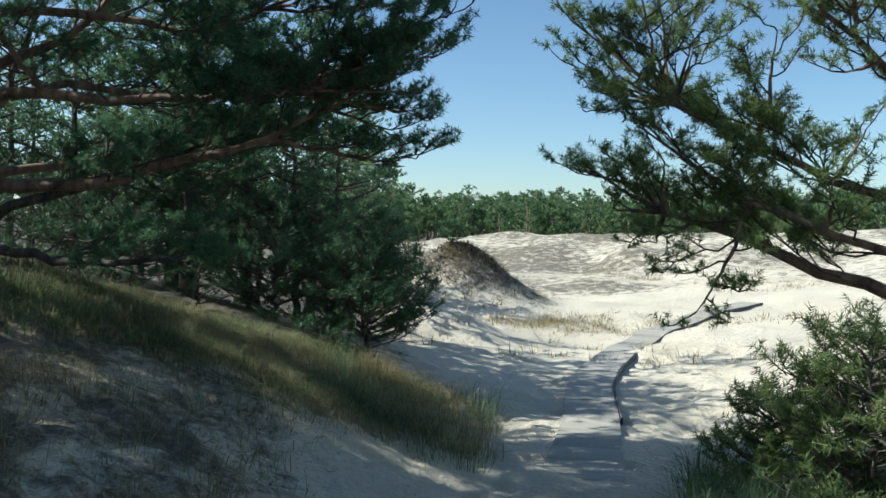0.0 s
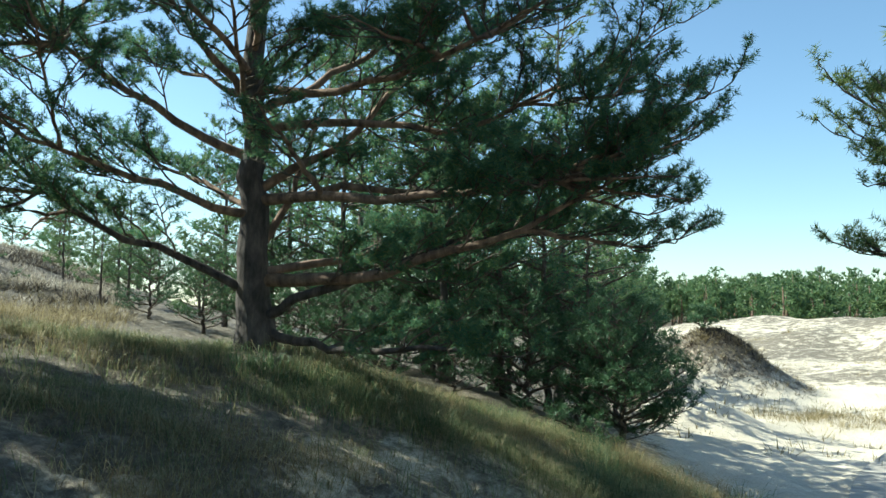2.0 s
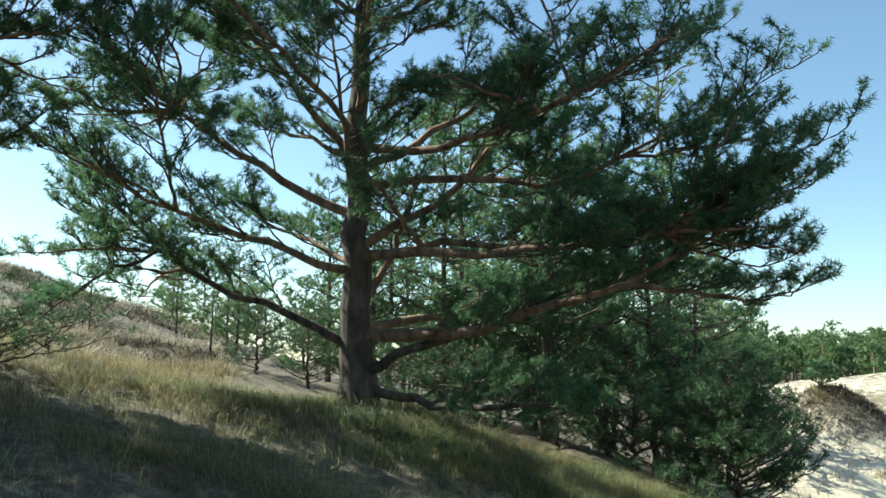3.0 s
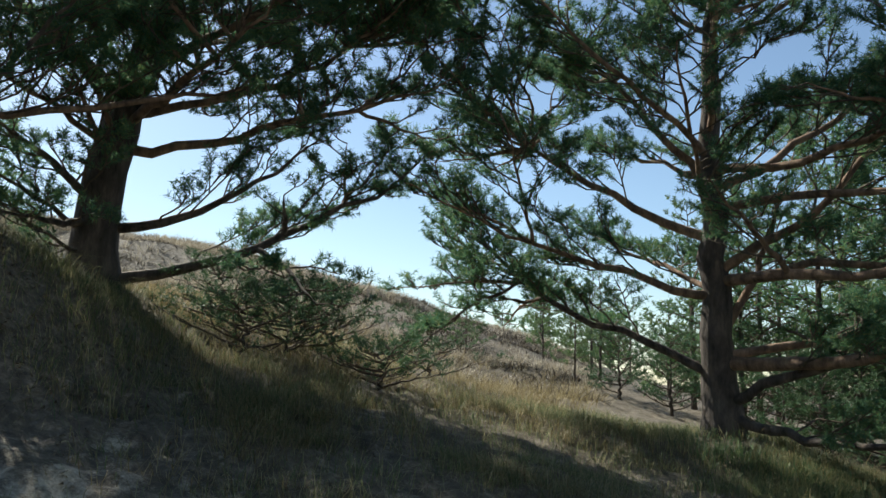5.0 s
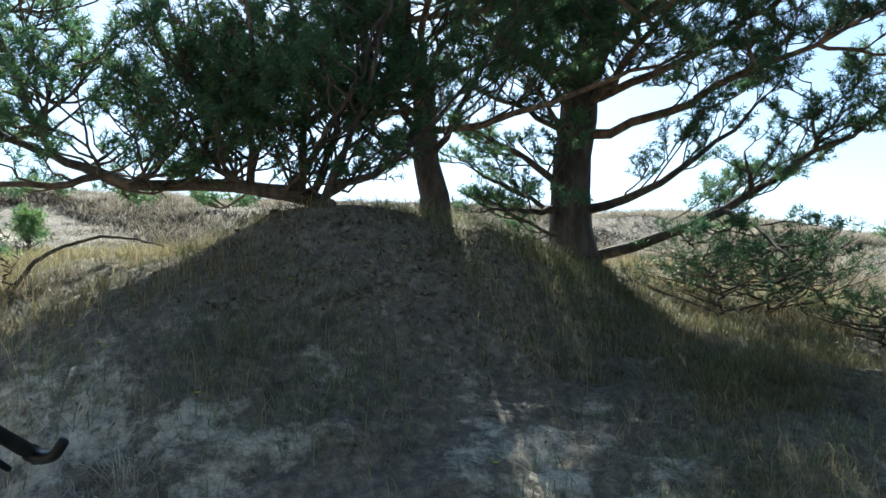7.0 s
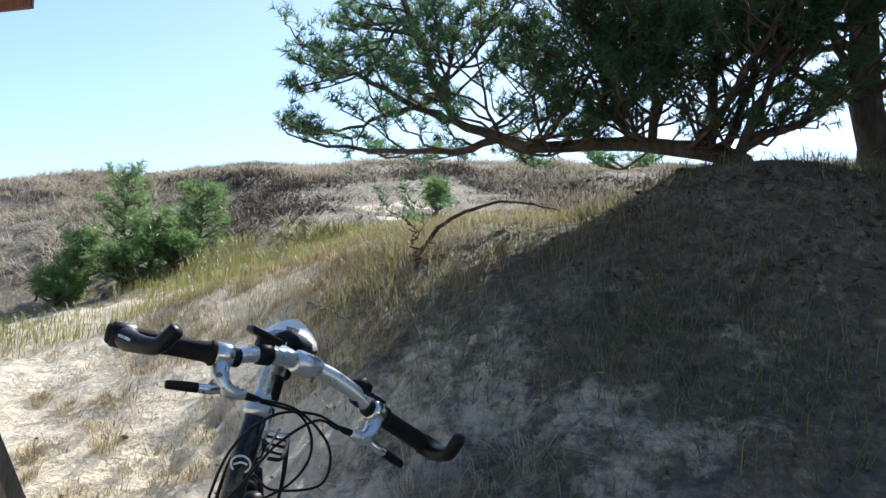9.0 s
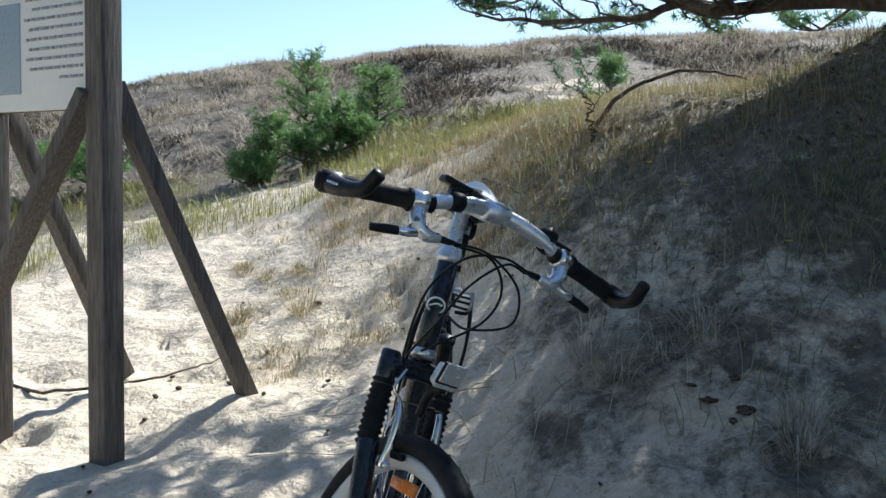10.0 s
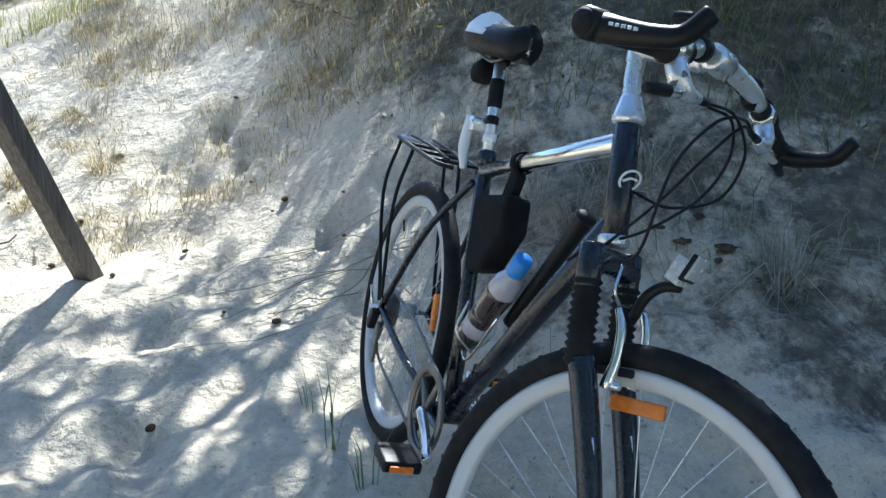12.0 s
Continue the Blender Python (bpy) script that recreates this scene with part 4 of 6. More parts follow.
grass("tussocks", "pale dry tussocks covering the high dune", scatter(grng, 7600, (38, 158), (12.5, 27), lambda x, y: 0.12 + 0.88 * clumpy(2.2, 61)(x, y)), TUSSOCK, 8, 18, 0.27, 0.017, 0.22, 2.0, True)
grass("heath", "dark low heath between the tussocks", scatter(grng, 6400, (38, 158), (11.8, 27), lambda x, y: 0.04 + 0.96 * clumpy(1.9, 66)(x, y)), HEATH, 9, 16, 0.2, 0.03, 0.28, 2.2, True)
grass("grass", "dry tufts scattered over the basin", scatter(grng, 420, (-26, 2), (15, 60), lambda x, y: 0.02 + 0.98 * clumpy(6.0, 71, 0.5, 0.6)(x, y)), GRASS_DRY, 10, 14, 0.3, 0.02, 0.35, 1.2, True)
grass("grass", "dry tuft patch on the open sand", np.column_stack([grng.normal(3.0, 1.5, 130), grng.normal(21.5, 0.8, 130)]), GRASS_DRY, 12, 20, 0.36, 0.012, 0.3, 1.3, True)
grass("grass", "brown tufts along the foot of the bank", scatter(grng, 60, (108, 128), (4.8, 6.6), lambda x, y: clumpy(0.8, 78)(x, y)), GRASS_DRY, 13, 34, 0.11, 0.0035, 0.08, 2.2)
grass("grass", "sparse grass on the shaded sand", scatter(grng, 900, (16, 62), (2.2, 6.0), lambda x, y: clumpy(0.9, 91, 0.5, 0.66)(x, y)), MIXED, 14, 12, 0.15, 0.0035, 0.17, 2.2)
grass("grass", "sparse straw on the shaded sand", scatter(grng, 600, (14, 62), (2.4, 5.4), lambda x, y: clumpy(0.8, 93, 0.45, 0.6)(x, y)), GRASS_DRY, 17, 13, 0.17, 0.0035, 0.17, 2.3)
grass("grass", "tall golden grass on the crest of the mound", scatter(grng, 260, (92, 116), (4.9, 7.6), lambda x, y: (0.1 + 0.9 * clumpy(0.8, 101, 0.4, 0.6)(x, y)) * worn(x, y)), GRASS_DRY, 22, 18, 0.22, 0.0036, 0.16, 1.6)
grass("grass", "pale straw and green blades on the shaded mound", scatter(grng, 330, (64, 112), (3.0, 6.4), lambda x, y: (0.08 + 0.92 * clumpy(0.7, 103, 0.45, 0.62)(x, y)) * worn(x, y)), MIXED, 23, 16, 0.2, 0.0034, 0.17, 2.0)
for x, y, s in ((-4.59, -3.34, 0.24), (-5.12, -4.13, 0.13), (-5.3, -4.5, 0.13), (-4.51, -3.84, 0.12), (-4.18, -3.54, 0.11), (-3.42, -1.01, 0.26), (-3.3, -0.85, 0.24), (-3.52, -0.58, 0.26), (-3.42, -0.72, 0.22), (-5.4, -4.6, 0.15), (-5.9, -4.0, 0.14), (-5.0, -4.7, 0.14), (-5.2, -3.9, 0.12), (-3.1, -0.2, 0.2)):
    t = grass("grass_tuft", "single tuft of dead dry grass on the sand", [(x, y)] * 3, TUSSOCK if x > -4 else GRASS_DRY, int(900 + 100 * s + 7 * abs(x)), 44, s, 0.0035, 0.07, 2.3)

for x, y in ((-2.52, -1.5), (-2.72, -1.62), (-2.35, -1.36)):
    grass("grass_tuft", "few tall green blades growing beside the bicycle", [(x, y)], GRASS_GREEN, int(70 + 9 * abs(x)), 7, 0.3, 0.005, 0.035, 0.5)
grass("litter", "brown pine litter and bark flakes on the mound", scatter(grng, 2600, (56, 116), (3.6, 7.2), lambda x, y: cover(x, y) ** 2), LITTER, 15, 8, 0.038, 0.02, 0.12, 2.6, True)
grass("litter", "dark humus flakes and bark on top of the mound", scatter(grng, 420, (74, 97), (4.7, 6.2), lambda x, y: clumpy(0.5, 107, 0.35, 0.6)(x, y)), LITTER, 25, 6, 0.036, 0.028, 0.10, 2.4, True)
grass("litter", "brown pine litter along the shaded bank", scatter(grng, 2200, (8, 60), (3.4, 9.5), lambda x, y: cover(x, y)), LITTER, 16, 7, 0.05, 0.014, 0.14, 2.8, True)
grass("litter", "crumbs of pine litter on the shaded slope", scatter(grng, 2400, (66, 124), (1.9, 4.4), lambda x, y: off_bike(x, y) * clumpy(0.7, 95, 0.3, 0.65)(x, y)), LITTER, 18, 5, 0.017, 0.010, 0.12, 2.6, True)
grass("grass", "tan tufts in the sun along the slope", scatter(grng, 120, (106, 130), (4.6, 8.5), lambda x, y: clumpy(1.0, 97, 0.4, 0.6)(x, y)), GRASS_DRY, 19, 44, 0.11, 0.0032, 0.07, 2.2)
# heath of the small dune; its dark colour doubles as the dune's shaded side
dome = np.column_stack([grng.normal(0.7, 1.1, 330), grng.normal(26.6, 1.1, 330)])
grass("heath", "dark heath on a small dune in the basin", dome, HEATH, 20, 14, 0.2, 0.03, 0.25, 2.0, True)
grass("grass", "dry grass on a small dune in the basin", dome[:150] + 0.2, GRASS_DRY, 21, 14, 0.3, 0.016, 0.25, 1.6, True)

# ---- bicycle ----


def plain(name, color, rough=0.5, metal=0.0, grime=0.25, coat=0.0):
    """Paint, rubber, plastic or metal with a little dust and fine scuffs."""
    m, nt, b = material(name, rough, metal)
    dust = ramp(nt, noise_tex(nt, 22, 6, 0.7), [(0.42, (0, 0, 0)), (0.75, (grime,) * 3)])
    nt.links.new(mix(nt, dust, color, (0.36, 0.32, 0.26)), b.inputs["Base Color"])
    r = ramp(nt, noise_tex(nt, 60, 5, 0.6), [(0.3, (max(rough - 0.08, 0.03),) * 3), (0.7, (min(rough + 0.12, 1),) * 3)])
    nt.links.new(r, b.inputs["Roughness"])
    b.inputs["Coat Weight"].default_value = coat
    if rough > 0.35 and not metal and max(color) < 0.1:
        b.inputs["Specular IOR Level"].default_value = 0.22
    return m


PAINT = plain("black-blue paint", (0.006, 0.008, 0.016), 0.22, 0, 0.012, 0.15)
CHROME = plain("polished metal", (0.75, 0.74, 0.72), 0.14, 1.0, 0.12)
ALLOY = plain("brushed alloy", (0.70, 0.71, 0.73), 0.30, 0.9, 0.08)
RIM = plain("pale rim", (0.54, 0.55, 0.57), 0.42, 0.1, 0.2)
RUBBER = plain("rubber", (0.008, 0.008, 0.009), 0.72, 0, 0.05)
BLACK = plain("black plastic", (0.006, 0.006, 0.007), 0.40, 0, 0.025)
CLOTH = plain("black nylon", (0.006, 0.006, 0.007), 0.95, 0, 0.02)
WHITE = plain("white vinyl", (0.80, 0.81, 0.81), 0.42, 0, 0.08)
ORANGE = plain("orange plastic", (0.75, 0.20, 0.015), 0.22, 0, 0.1)
BLUE_CAP = plain("blue plastic", (0.04, 0.25, 0.72), 0.35, 0, 0.05)
STEEL = plain("dark steel", (0.18, 0.17, 0.16), 0.4, 0.9, 0.3)
DRINK = plain("brown drink in clear plastic", (0.035, 0.017, 0.014), 0.08, 0, 0.02, 0.8)
CLEAR = plain("cloudy clear plastic", (0.42, 0.40, 0.46), 0.1, 0, 0.05, 0.6)
HOUSING = plain("cloudy grey plastic", (0.48, 0.49, 0.49), 0.25, 0.2, 0.1, 0.4)
LENS = plain("lamp lens", (0.46, 0.47, 0.47), 0.18, 0.35, 0.05, 0.6)

B_SCALE = 1.069
BIKE = Matrix.Translation((-2.637, -1.410, 0.490)) @ Matrix.Rotation(radians(25.6), 4, "Z") @ Matrix.Rotation(radians(-13.7), 4, "X") @ Matrix.Rotation(radians(1.9), 4, "Y") @ Matrix.Scale(B_SCALE, 4)
HUP, HFW = Vector((-0.3256, 0, 0.9455)), Vector((0.9455, 0, 0.3256))
REAR, FRONT, BB = Vector((0, 0, 0.348)), Vector((1.09, 0, 0.348)), Vector((0.46, 0, 0.285))
LOW = FRONT - HFW * 0.045 + HUP * 0.5
AXLE = FRONT + HFW * 0.018
HTOP = LOW + HUP * 0.205
SEAT = Vector((0.285, 0, 0.815))


def steer(deg):
    return Matrix.Translation(LOW) @ Matrix.Rotation(radians(deg), 4, HUP) @ Matrix.Translation(-LOW)


WHEEL_TURN, BAR_TURN = steer(31.6), steer(28.0)
bicycle = new("bicycle")
bicycle.matrix_world = BIKE
tagged(bicycle, "black trekking bicycle leaning on its stand in the sand", "bicycle")


def curve_pts(pts, n=16):
    """A smooth line through the given points."""
    p = np.array([list(v) for v in pts], float)
    if len(p) < 3:
        return p
    q = np.vstack([2 * p[0] - p[1], p, 2 * p[-1] - p[-2]])
    out = []
    for i in range(1, len(q) - 2):
        for t in np.linspace(0, 1, max(2, n // (len(p) - 1)), endpoint=False):
            a, b, c, d = q[i - 1 : i + 3]
            out.append(0.5 * (2 * b + (c - a) * t + (2 * a - 5 * b + 4 * c - d) * t * t + (3 * b - a - 3 * c + d) * t**3))
    return np.array(out + [p[-1]])


def closed_tube(pts, rad, sides=12):
    """A rod with closed, slightly rounded ends."""
    pts = np.asarray(pts, float)
    rad = np.full(len(pts), rad, float) if np.isscalar(rad) else np.asarray(rad, float)
    t0, t1 = unit(pts[0] - pts[1]), unit(pts[-1] - pts[-2])
    e = 0.25
    pts = np.vstack([pts[0] + t0 * rad[0] * e, pts[0] + t0 * rad[0] * e * 0.8, pts, pts[-1] + t1 * rad[-1] * e * 0.8, pts[-1] + t1 * rad[-1] * e])
    rad = np.concatenate([[1e-4, rad[0] * 0.8], rad, [rad[-1] * 0.8, 1e-4]])
    return tubes([(pts, rad)], sides)


def rod(name, pts, rad, mat, parent=None, turn=None, sides=12, smooth=14, label=""):
    p = [turn @ Vector(v) if turn else Vector(v) for v in pts]
    V, F = closed_tube(curve_pts(p, smooth), rad if np.isscalar(rad) else np.interp(np.linspace(0, 1, len(curve_pts(p, smooth))), np.linspace(0, 1, len(rad)), rad), sides)
    return part(name, fast_mesh(name, V, F, [mat]), parent or bicycle, label)


def block(name, size, at, mat, parent=None, turn=None, rot=(0, 0, 0), soft=0.3, label=""):
    """A box with rounded edges."""
    bm = bmesh.new()
    bmesh.ops.create_cube(bm, size=1)
    bmesh.ops.scale(bm, vec=size, verts=bm.verts)
    bmesh.ops.bevel(bm, geom=bm.edges[:], offset=min(size) * soft, segments=3, affect="EDGES", profile=0.6)
    bm.transform((turn or Matrix()) @ pose(*at, *rot))
    me = bpy.data.meshes.new(name)
    bm.to_mesh(me)
    bm.free()
    for p in me.polygons:
        p.use_smooth = True
    me.materials.append(mat)
    return part(name, me, parent or bicycle, label)


def ring_sweep(name, profile, mat, parent, m, n=72, label=""):
    """A closed profile of (radius, side) swept round the side axis y."""
    pr = np.array(profile, float)
    a = np.linspace(0, 2 * math.pi, n, endpoint=False)
    V = np.stack([np.cos(a)[:, None] * pr[None, :, 0], np.broadcast_to(pr[None, :, 1], (n, len(pr))), np.sin(a)[:, None] * pr[None, :, 0]], -1).reshape(-1, 3)
    k = len(pr)
    i, j = np.meshgrid(np.arange(n), np.arange(k), indexing="ij")
    F = np.stack([i * k + j, i * k + (j + 1) % k, ((i + 1) % n) * k + (j + 1) % k, ((i + 1) % n) * k + j], -1).reshape(-1, 4)
    V = np.array([m @ Vector(v) for v in V])
    return part(name, fast_mesh(name, V, F, [mat]), parent, label)


def wheel(name, m, lead, seed):
    """A wheel round the local y axis; the rim carries tyre, hub, spokes and reflector."""
    rim = ring_sweep(name, [(0.310, -0.012), (0.304, -0.013), (0.286, -0.011), (0.281, -0.005), (0.281, 0.005), (0.286, 0.011), (0.304, 0.013), (0.310, 0.012), (0.305, 0.0)], RIM, bicycle, m, 96, "wheel with a pale deep rim")
    a = np.linspace(0, 2 * math.pi, 14, endpoint=False)
    tyre = [(0.3265 + 0.0215 * math.cos(t) * (1.0 if math.cos(t) > 0 else 0.95), 0.0205 * math.sin(t)) for t in a]
    ring_sweep("tyre", tyre, RUBBER, rim, m, 110)
    knobs = []
    for k in range(150):
        t = 2 * math.pi * k / 150
        y = (-0.010, 0.0, 0.010)[k % 3]
        c = Vector((math.cos(t) * 0.3465, y, math.sin(t) * 0.3465))
        d = Vector((-math.sin(t), 0, math.cos(t)))
        knobs.append((np.array([m @ (c - d * 0.004), m @ (c + d * 0.004)]), np.array([0.0011, 0.0011])))
    V, F = tubes(knobs, 4)
    tagged(part("tread", fast_mesh("tread", V, F, [RUBBER]), rim), kind="stuff")
    V, F = closed_tube(np.array([m @ Vector((0, y, 0)) for y in (-0.05, -0.03, -0.028, 0.028, 0.03, 0.05)]), [0.008, 0.008, 0.022, 0.022, 0.008, 0.008], 14)
    part("hub", fast_mesh("hub", V, F, [ALLOY]), rim)
    sp = []
    for k in range(32):
        t = 2 * math.pi * (k + 0.5) / 32
        s = 1 if k % 2 else -1
        h = t + (0.9 if (k // 2) % 2 else -0.9)
        sp.append((np.array([m @ Vector((math.cos(h) * 0.02, s * 0.028, math.sin(h) * 0.02)), m @ Vector((math.cos(t) * 0.283, s * 0.003, math.sin(t) * 0.283))]), np.array([0.0011, 0.0011])))
    V, F = tubes(sp, 5)
    tagged(part("spokes", fast_mesh("spokes", V, F, [ALLOY]), rim), kind="stuff")
    c, s = math.cos(lead), math.sin(lead)
    block("reflector", (0.088, 0.012, 0.023), (c * 0.255, -0.008, s * 0.255), ORANGE, rim, m, (0, -math.degrees(lead) + 90, 0), 0.35, "orange spoke reflector")
    V, F = closed_tube(np.array([m @ Vector((0.282 * math.cos(lead + 2), 0, 0.282 * math.sin(lead + 2))), m @ Vector((0.245 * math.cos(lead + 2), 0, 0.245 * math.sin(lead + 2)))]), 0.003, 6)
    part("valve", fast_mesh("valve", V, F, [BLACK]), rim)
    return rim


front_m = WHEEL_TURN @ Matrix.Translation(AXLE)
wheel("front_wheel", front_m, radians(106), 1)
wheel("rear_wheel", Matrix.Translation(REAR), radians(20), 2)

# frame
rod("head_tube", (LOW + HUP * 0.005, LOW + HUP * 0.2), 0.0215, PAINT, sides=20)
rod("headset", (HTOP - HUP * 0.012, HTOP - HUP * 0.004, HTOP + HUP * 0.02, HTOP + HUP * 0.028), (0.027, 0.027, 0.019, 0.017), ALLOY, sides=20, smooth=8)
rod("headset", (LOW - HUP * 0.004, LOW + HUP * 0.006), 0.0255, ALLOY, sides=20)
badge_at = Matrix.Translation(LOW + HUP * 0.095 + HFW * 0.0262) @ Matrix.Rotation(radians(19), 4, "Y") @ Matrix.Rotation(radians(90), 4, "Z")
ring_sweep("badge", [(0.019, -0.001), (0.019, 0.001), (0.0155, 0.001), (0.0155, -0.001)], WHITE, bicycle, badge_at, 40, "white ring badge")
rod("badge_stroke", [badge_at @ Vector(v) for v in ((-0.012, 0, -0.003), (0.0, 0, 0.004), (0.012, 0, 0.002))], 0.002, WHITE, sides=6)
rod("top_tube", (HTOP - HUP * 0.045, SEAT + Vector((0.012, 0, -0.02))), 0.018, CHROME, sides=20, label="polished metal top tube")
rod("down_tube", (LOW + HUP * 0.03, BB), 0.022, PAINT, sides=20)
rod("seat_tube", (BB, SEAT), 0.0175, PAINT, sides=18)
for s in (-1, 1):
    rod("seat_stay", (SEAT + Vector((0, s * 0.018, -0.05)), (0.16, s * 0.055, 0.60), REAR + Vector((0, s * 0.066, 0))), 0.0085, PAINT)
    rod("chain_stay", (BB + Vector((0, s * 0.025, 0)), (0.25, s * 0.055, 0.31), REAR + Vector((0, s * 0.066, 0))), 0.0095, PAINT)
rod("bottom_bracket", (BB + Vector((0, -0.036, 0)), BB + Vector((0, 0.036, 0))), 0.023, PAINT, sides=18)

# fork
CROWN = LOW - HUP * 0.035
side = Vector((0, 1, 0))
rod("fork_crown", (CROWN - side * 0.07 - HUP * 0.012, CROWN - side * 0.03, CROWN + side * 0.03, CROWN + side * 0.07 - HUP * 0.012), 0.021, PAINT, turn=WHEEL_TURN, sides=16)
for s in (-1, 1):
    top, low = CROWN + side * s * 0.067, AXLE + side * s * 0.062 + HUP * 0.0
    rod("stanchion", (top + HUP * 0.02, top - HUP * 0.05), 0.0195, PAINT, turn=WHEEL_TURN, sides=16)
    n = 11
    pts, rad = [], []
    for k in range(n * 2 + 1):
        pts.append(WHEEL_TURN @ (top - HUP * (0.03 + 0.130 * k / (2 * n))))
        rad.append(0.0235 if k % 2 else 0.0185)
    V, F = closed_tube(np.array([list(p) for p in pts]), rad, 16)
    part("gaiter", fast_mesh("gaiter", V, F, [RUBBER]), bicycle, "ribbed rubber gaiter")
    mid = top - HUP * 0.15 + HFW * 0.006
    leg = rod("fork_leg", (mid, mid.lerp(low, 0.5) + HFW * 0.004, low), (0.0215, 0.019, 0.016), PAINT, turn=WHEEL_TURN, sides=16)
    for k in (0.03, 0.045):
        rod("decal", [mid.lerp(low, 0.35) - side * s * 0.0 + HFW * (0.021 - k * 0.1) - side * 0.012 * (1 if k < 0.04 else -0.4), mid.lerp(low, 0.6) + HFW * 0.017 - side * 0.006, mid.lerp(low, 0.95) + HFW * 0.012 - side * 0.012], 0.0022, ALLOY, leg, WHEEL_TURN, 5)
    # rim brake arm
    piv = mid.lerp(low, 0.08) + HFW * 0.028 - side * s * 0.022
    arm = rod("brake_arm", (piv - HUP * 0.012, piv + HUP * 0.03 + HFW * 0.012, piv + HUP * 0.075 + HFW * 0.014, piv + HUP * 0.105 + HFW * 0.006), (0.011, 0.008, 0.0075, 0.006), CHROME, turn=WHEEL_TURN)
    rod("brake_bolt", (piv - HUP * 0.008 - HFW * 0.005, piv - HUP * 0.008 + HFW * 0.022), 0.007, ALLOY, arm, WHEEL_TURN)
    rod("brake_pad", (piv + HUP * 0.012 - side * s * 0.022 - HFW * 0.03, piv + HUP * 0.012 - side * s * 0.022 + HFW * 0.03), 0.007, RUBBER, arm, WHEEL_TURN)
bx = CROWN - HUP * 0.065 + HFW * 0.045
rod("brake_wire", (bx - side * 0.045, bx, bx + side * 0.05), 0.0015, STEEL, turn=WHEEL_TURN, sides=5)
rod("brake_boot", (bx - side * 0.005, bx + side * 0.03), 0.005, RUBBER, turn=WHEEL_TURN, sides=8)
rod("brake_noodle", (bx - side * 0.045, bx - side * 0.065 + HUP * 0.02, bx - side * 0.05 + HUP * 0.06), 0.003, CHROME, turn=WHEEL_TURN, sides=8)
# lamp on its bracket
rod("lamp_bracket", (CROWN - HUP * 0.080 + HFW * 0.048, CROWN + HFW * 0.066 - side * 0.004 - HUP * 0.048, CROWN + HFW * 0.092 - side * 0.008 - HUP * 0.030, CROWN + HFW * 0.120 - side * 0.009 - HUP * 0.028), 0.0085, BLACK, turn=WHEEL_TURN)
lamp = block("front_lamp", (0.026, 0.046, 0.042), CROWN + HFW * 0.122 - side * 0.009 - HUP * 0.004, HOUSING, None, WHEEL_TURN, (0, 10, 0), 0.18, "square front lamp with a pale lens")
block("bezel", (0.007, 0.048, 0.044), CROWN + HFW * 0.137 - side * 0.009, BLACK, lamp, WHEEL_TURN, (0, 10, 0), 0.25)
block("lens", (0.008, 0.043, 0.039), CROWN + HFW * 0.142 - side * 0.009 + HUP * 0.001, LENS, lamp, WHEEL_TURN, (0, 10, 0), 0.25)

# drive
ring_sweep("chainring", [(0.092, -0.003), (0.092, 0.003), (0.076, 0.003), (0.076, -0.003)], STEEL, bicycle, Matrix.Translation(BB + Vector((0, -0.052, 0))), 48)
ring_sweep("chain_guard", [(0.104, -0.001), (0.104, 0.001), (0.082, 0.001), (0.082, -0.001)], STEEL, bicycle, Matrix.Translation(BB + Vector((0, -0.060, 0))), 48)
for k in range(5):
    a = k * 2 * math.pi / 5
    rod("spider_arm", (BB + Vector((0, -0.054, 0)), BB + Vector((math.cos(a) * 0.08, -0.054, math.sin(a) * 0.08))), (0.010, 0.006), STEEL, smooth=4)
for s, dz in ((-1, -1), (1, 1)):
    end = BB + Vector((-0.135 * s, s * 0.082, dz * 0.042))
    crank = rod("crank", (BB + Vector((0, s * 0.066, 0)), BB.lerp(end, 0.5) + Vector((0, s * 0.03, 0)), end), (0.013, 0.010, 0.011), CHROME)
    pedal = block("pedal", (0.085, 0.080, 0.024), end + Vector((0, s * 0.062, 0)), BLACK, None, None, (0, 0, 0), 0.3, "black pedal with orange reflectors")
    for f in (-1, 1):
        block("pedal_reflector", (0.006, 0.048, 0.013), end + Vector((f * 0.047, s * 0.066, 0)), ORANGE, pedal)
chain = [BB + Vector((0, -0.05, 0.086)), (0.23, -0.05, 0.405), REAR + Vector((0, -0.05, 0.05)), REAR + Vector((-0.045, -0.05, 0.0)), REAR + Vector((0.0, -0.05, -0.05)), REAR + Vector((0.01, -0.05, -0.12)), (0.25, -0.05, 0.205), BB + Vector((0, -0.05, -0.09))]
rod("chain", chain, 0.004, STEEL, sides=6, smooth=50)
for k in range(6):
    ring_sweep("sprocket", [(0.055 - k * 0.006, -0.001), (0.055 - k * 0.006, 0.001), (0.02, 0.001), (0.02, -0.001)], STEEL, bicycle, Matrix.Translation(REAR + Vector((0, -0.033 - k * 0.0045, 0))), 28)
der = block("derailleur", (0.03, 0.022, 0.06), REAR + Vector((0.0, -0.080, -0.03)), BLACK, None, None, (0, 20, 0))
block("derailleur_cage", (0.016, 0.010, 0.11), REAR + Vector((0.008, -0.06, -0.095)), STEEL, der, None, (0, -8, 0))
rod("axle_nut", (REAR + Vector((0, -0.095, 0)), REAR + Vector((0, 0.09, 0))), 0.007, ALLOY)
rod("quick_release", (REAR + Vector((0, -0.09, 0)), REAR + Vector((-0.02, -0.098, 0.05))), 0.004, CHROME)
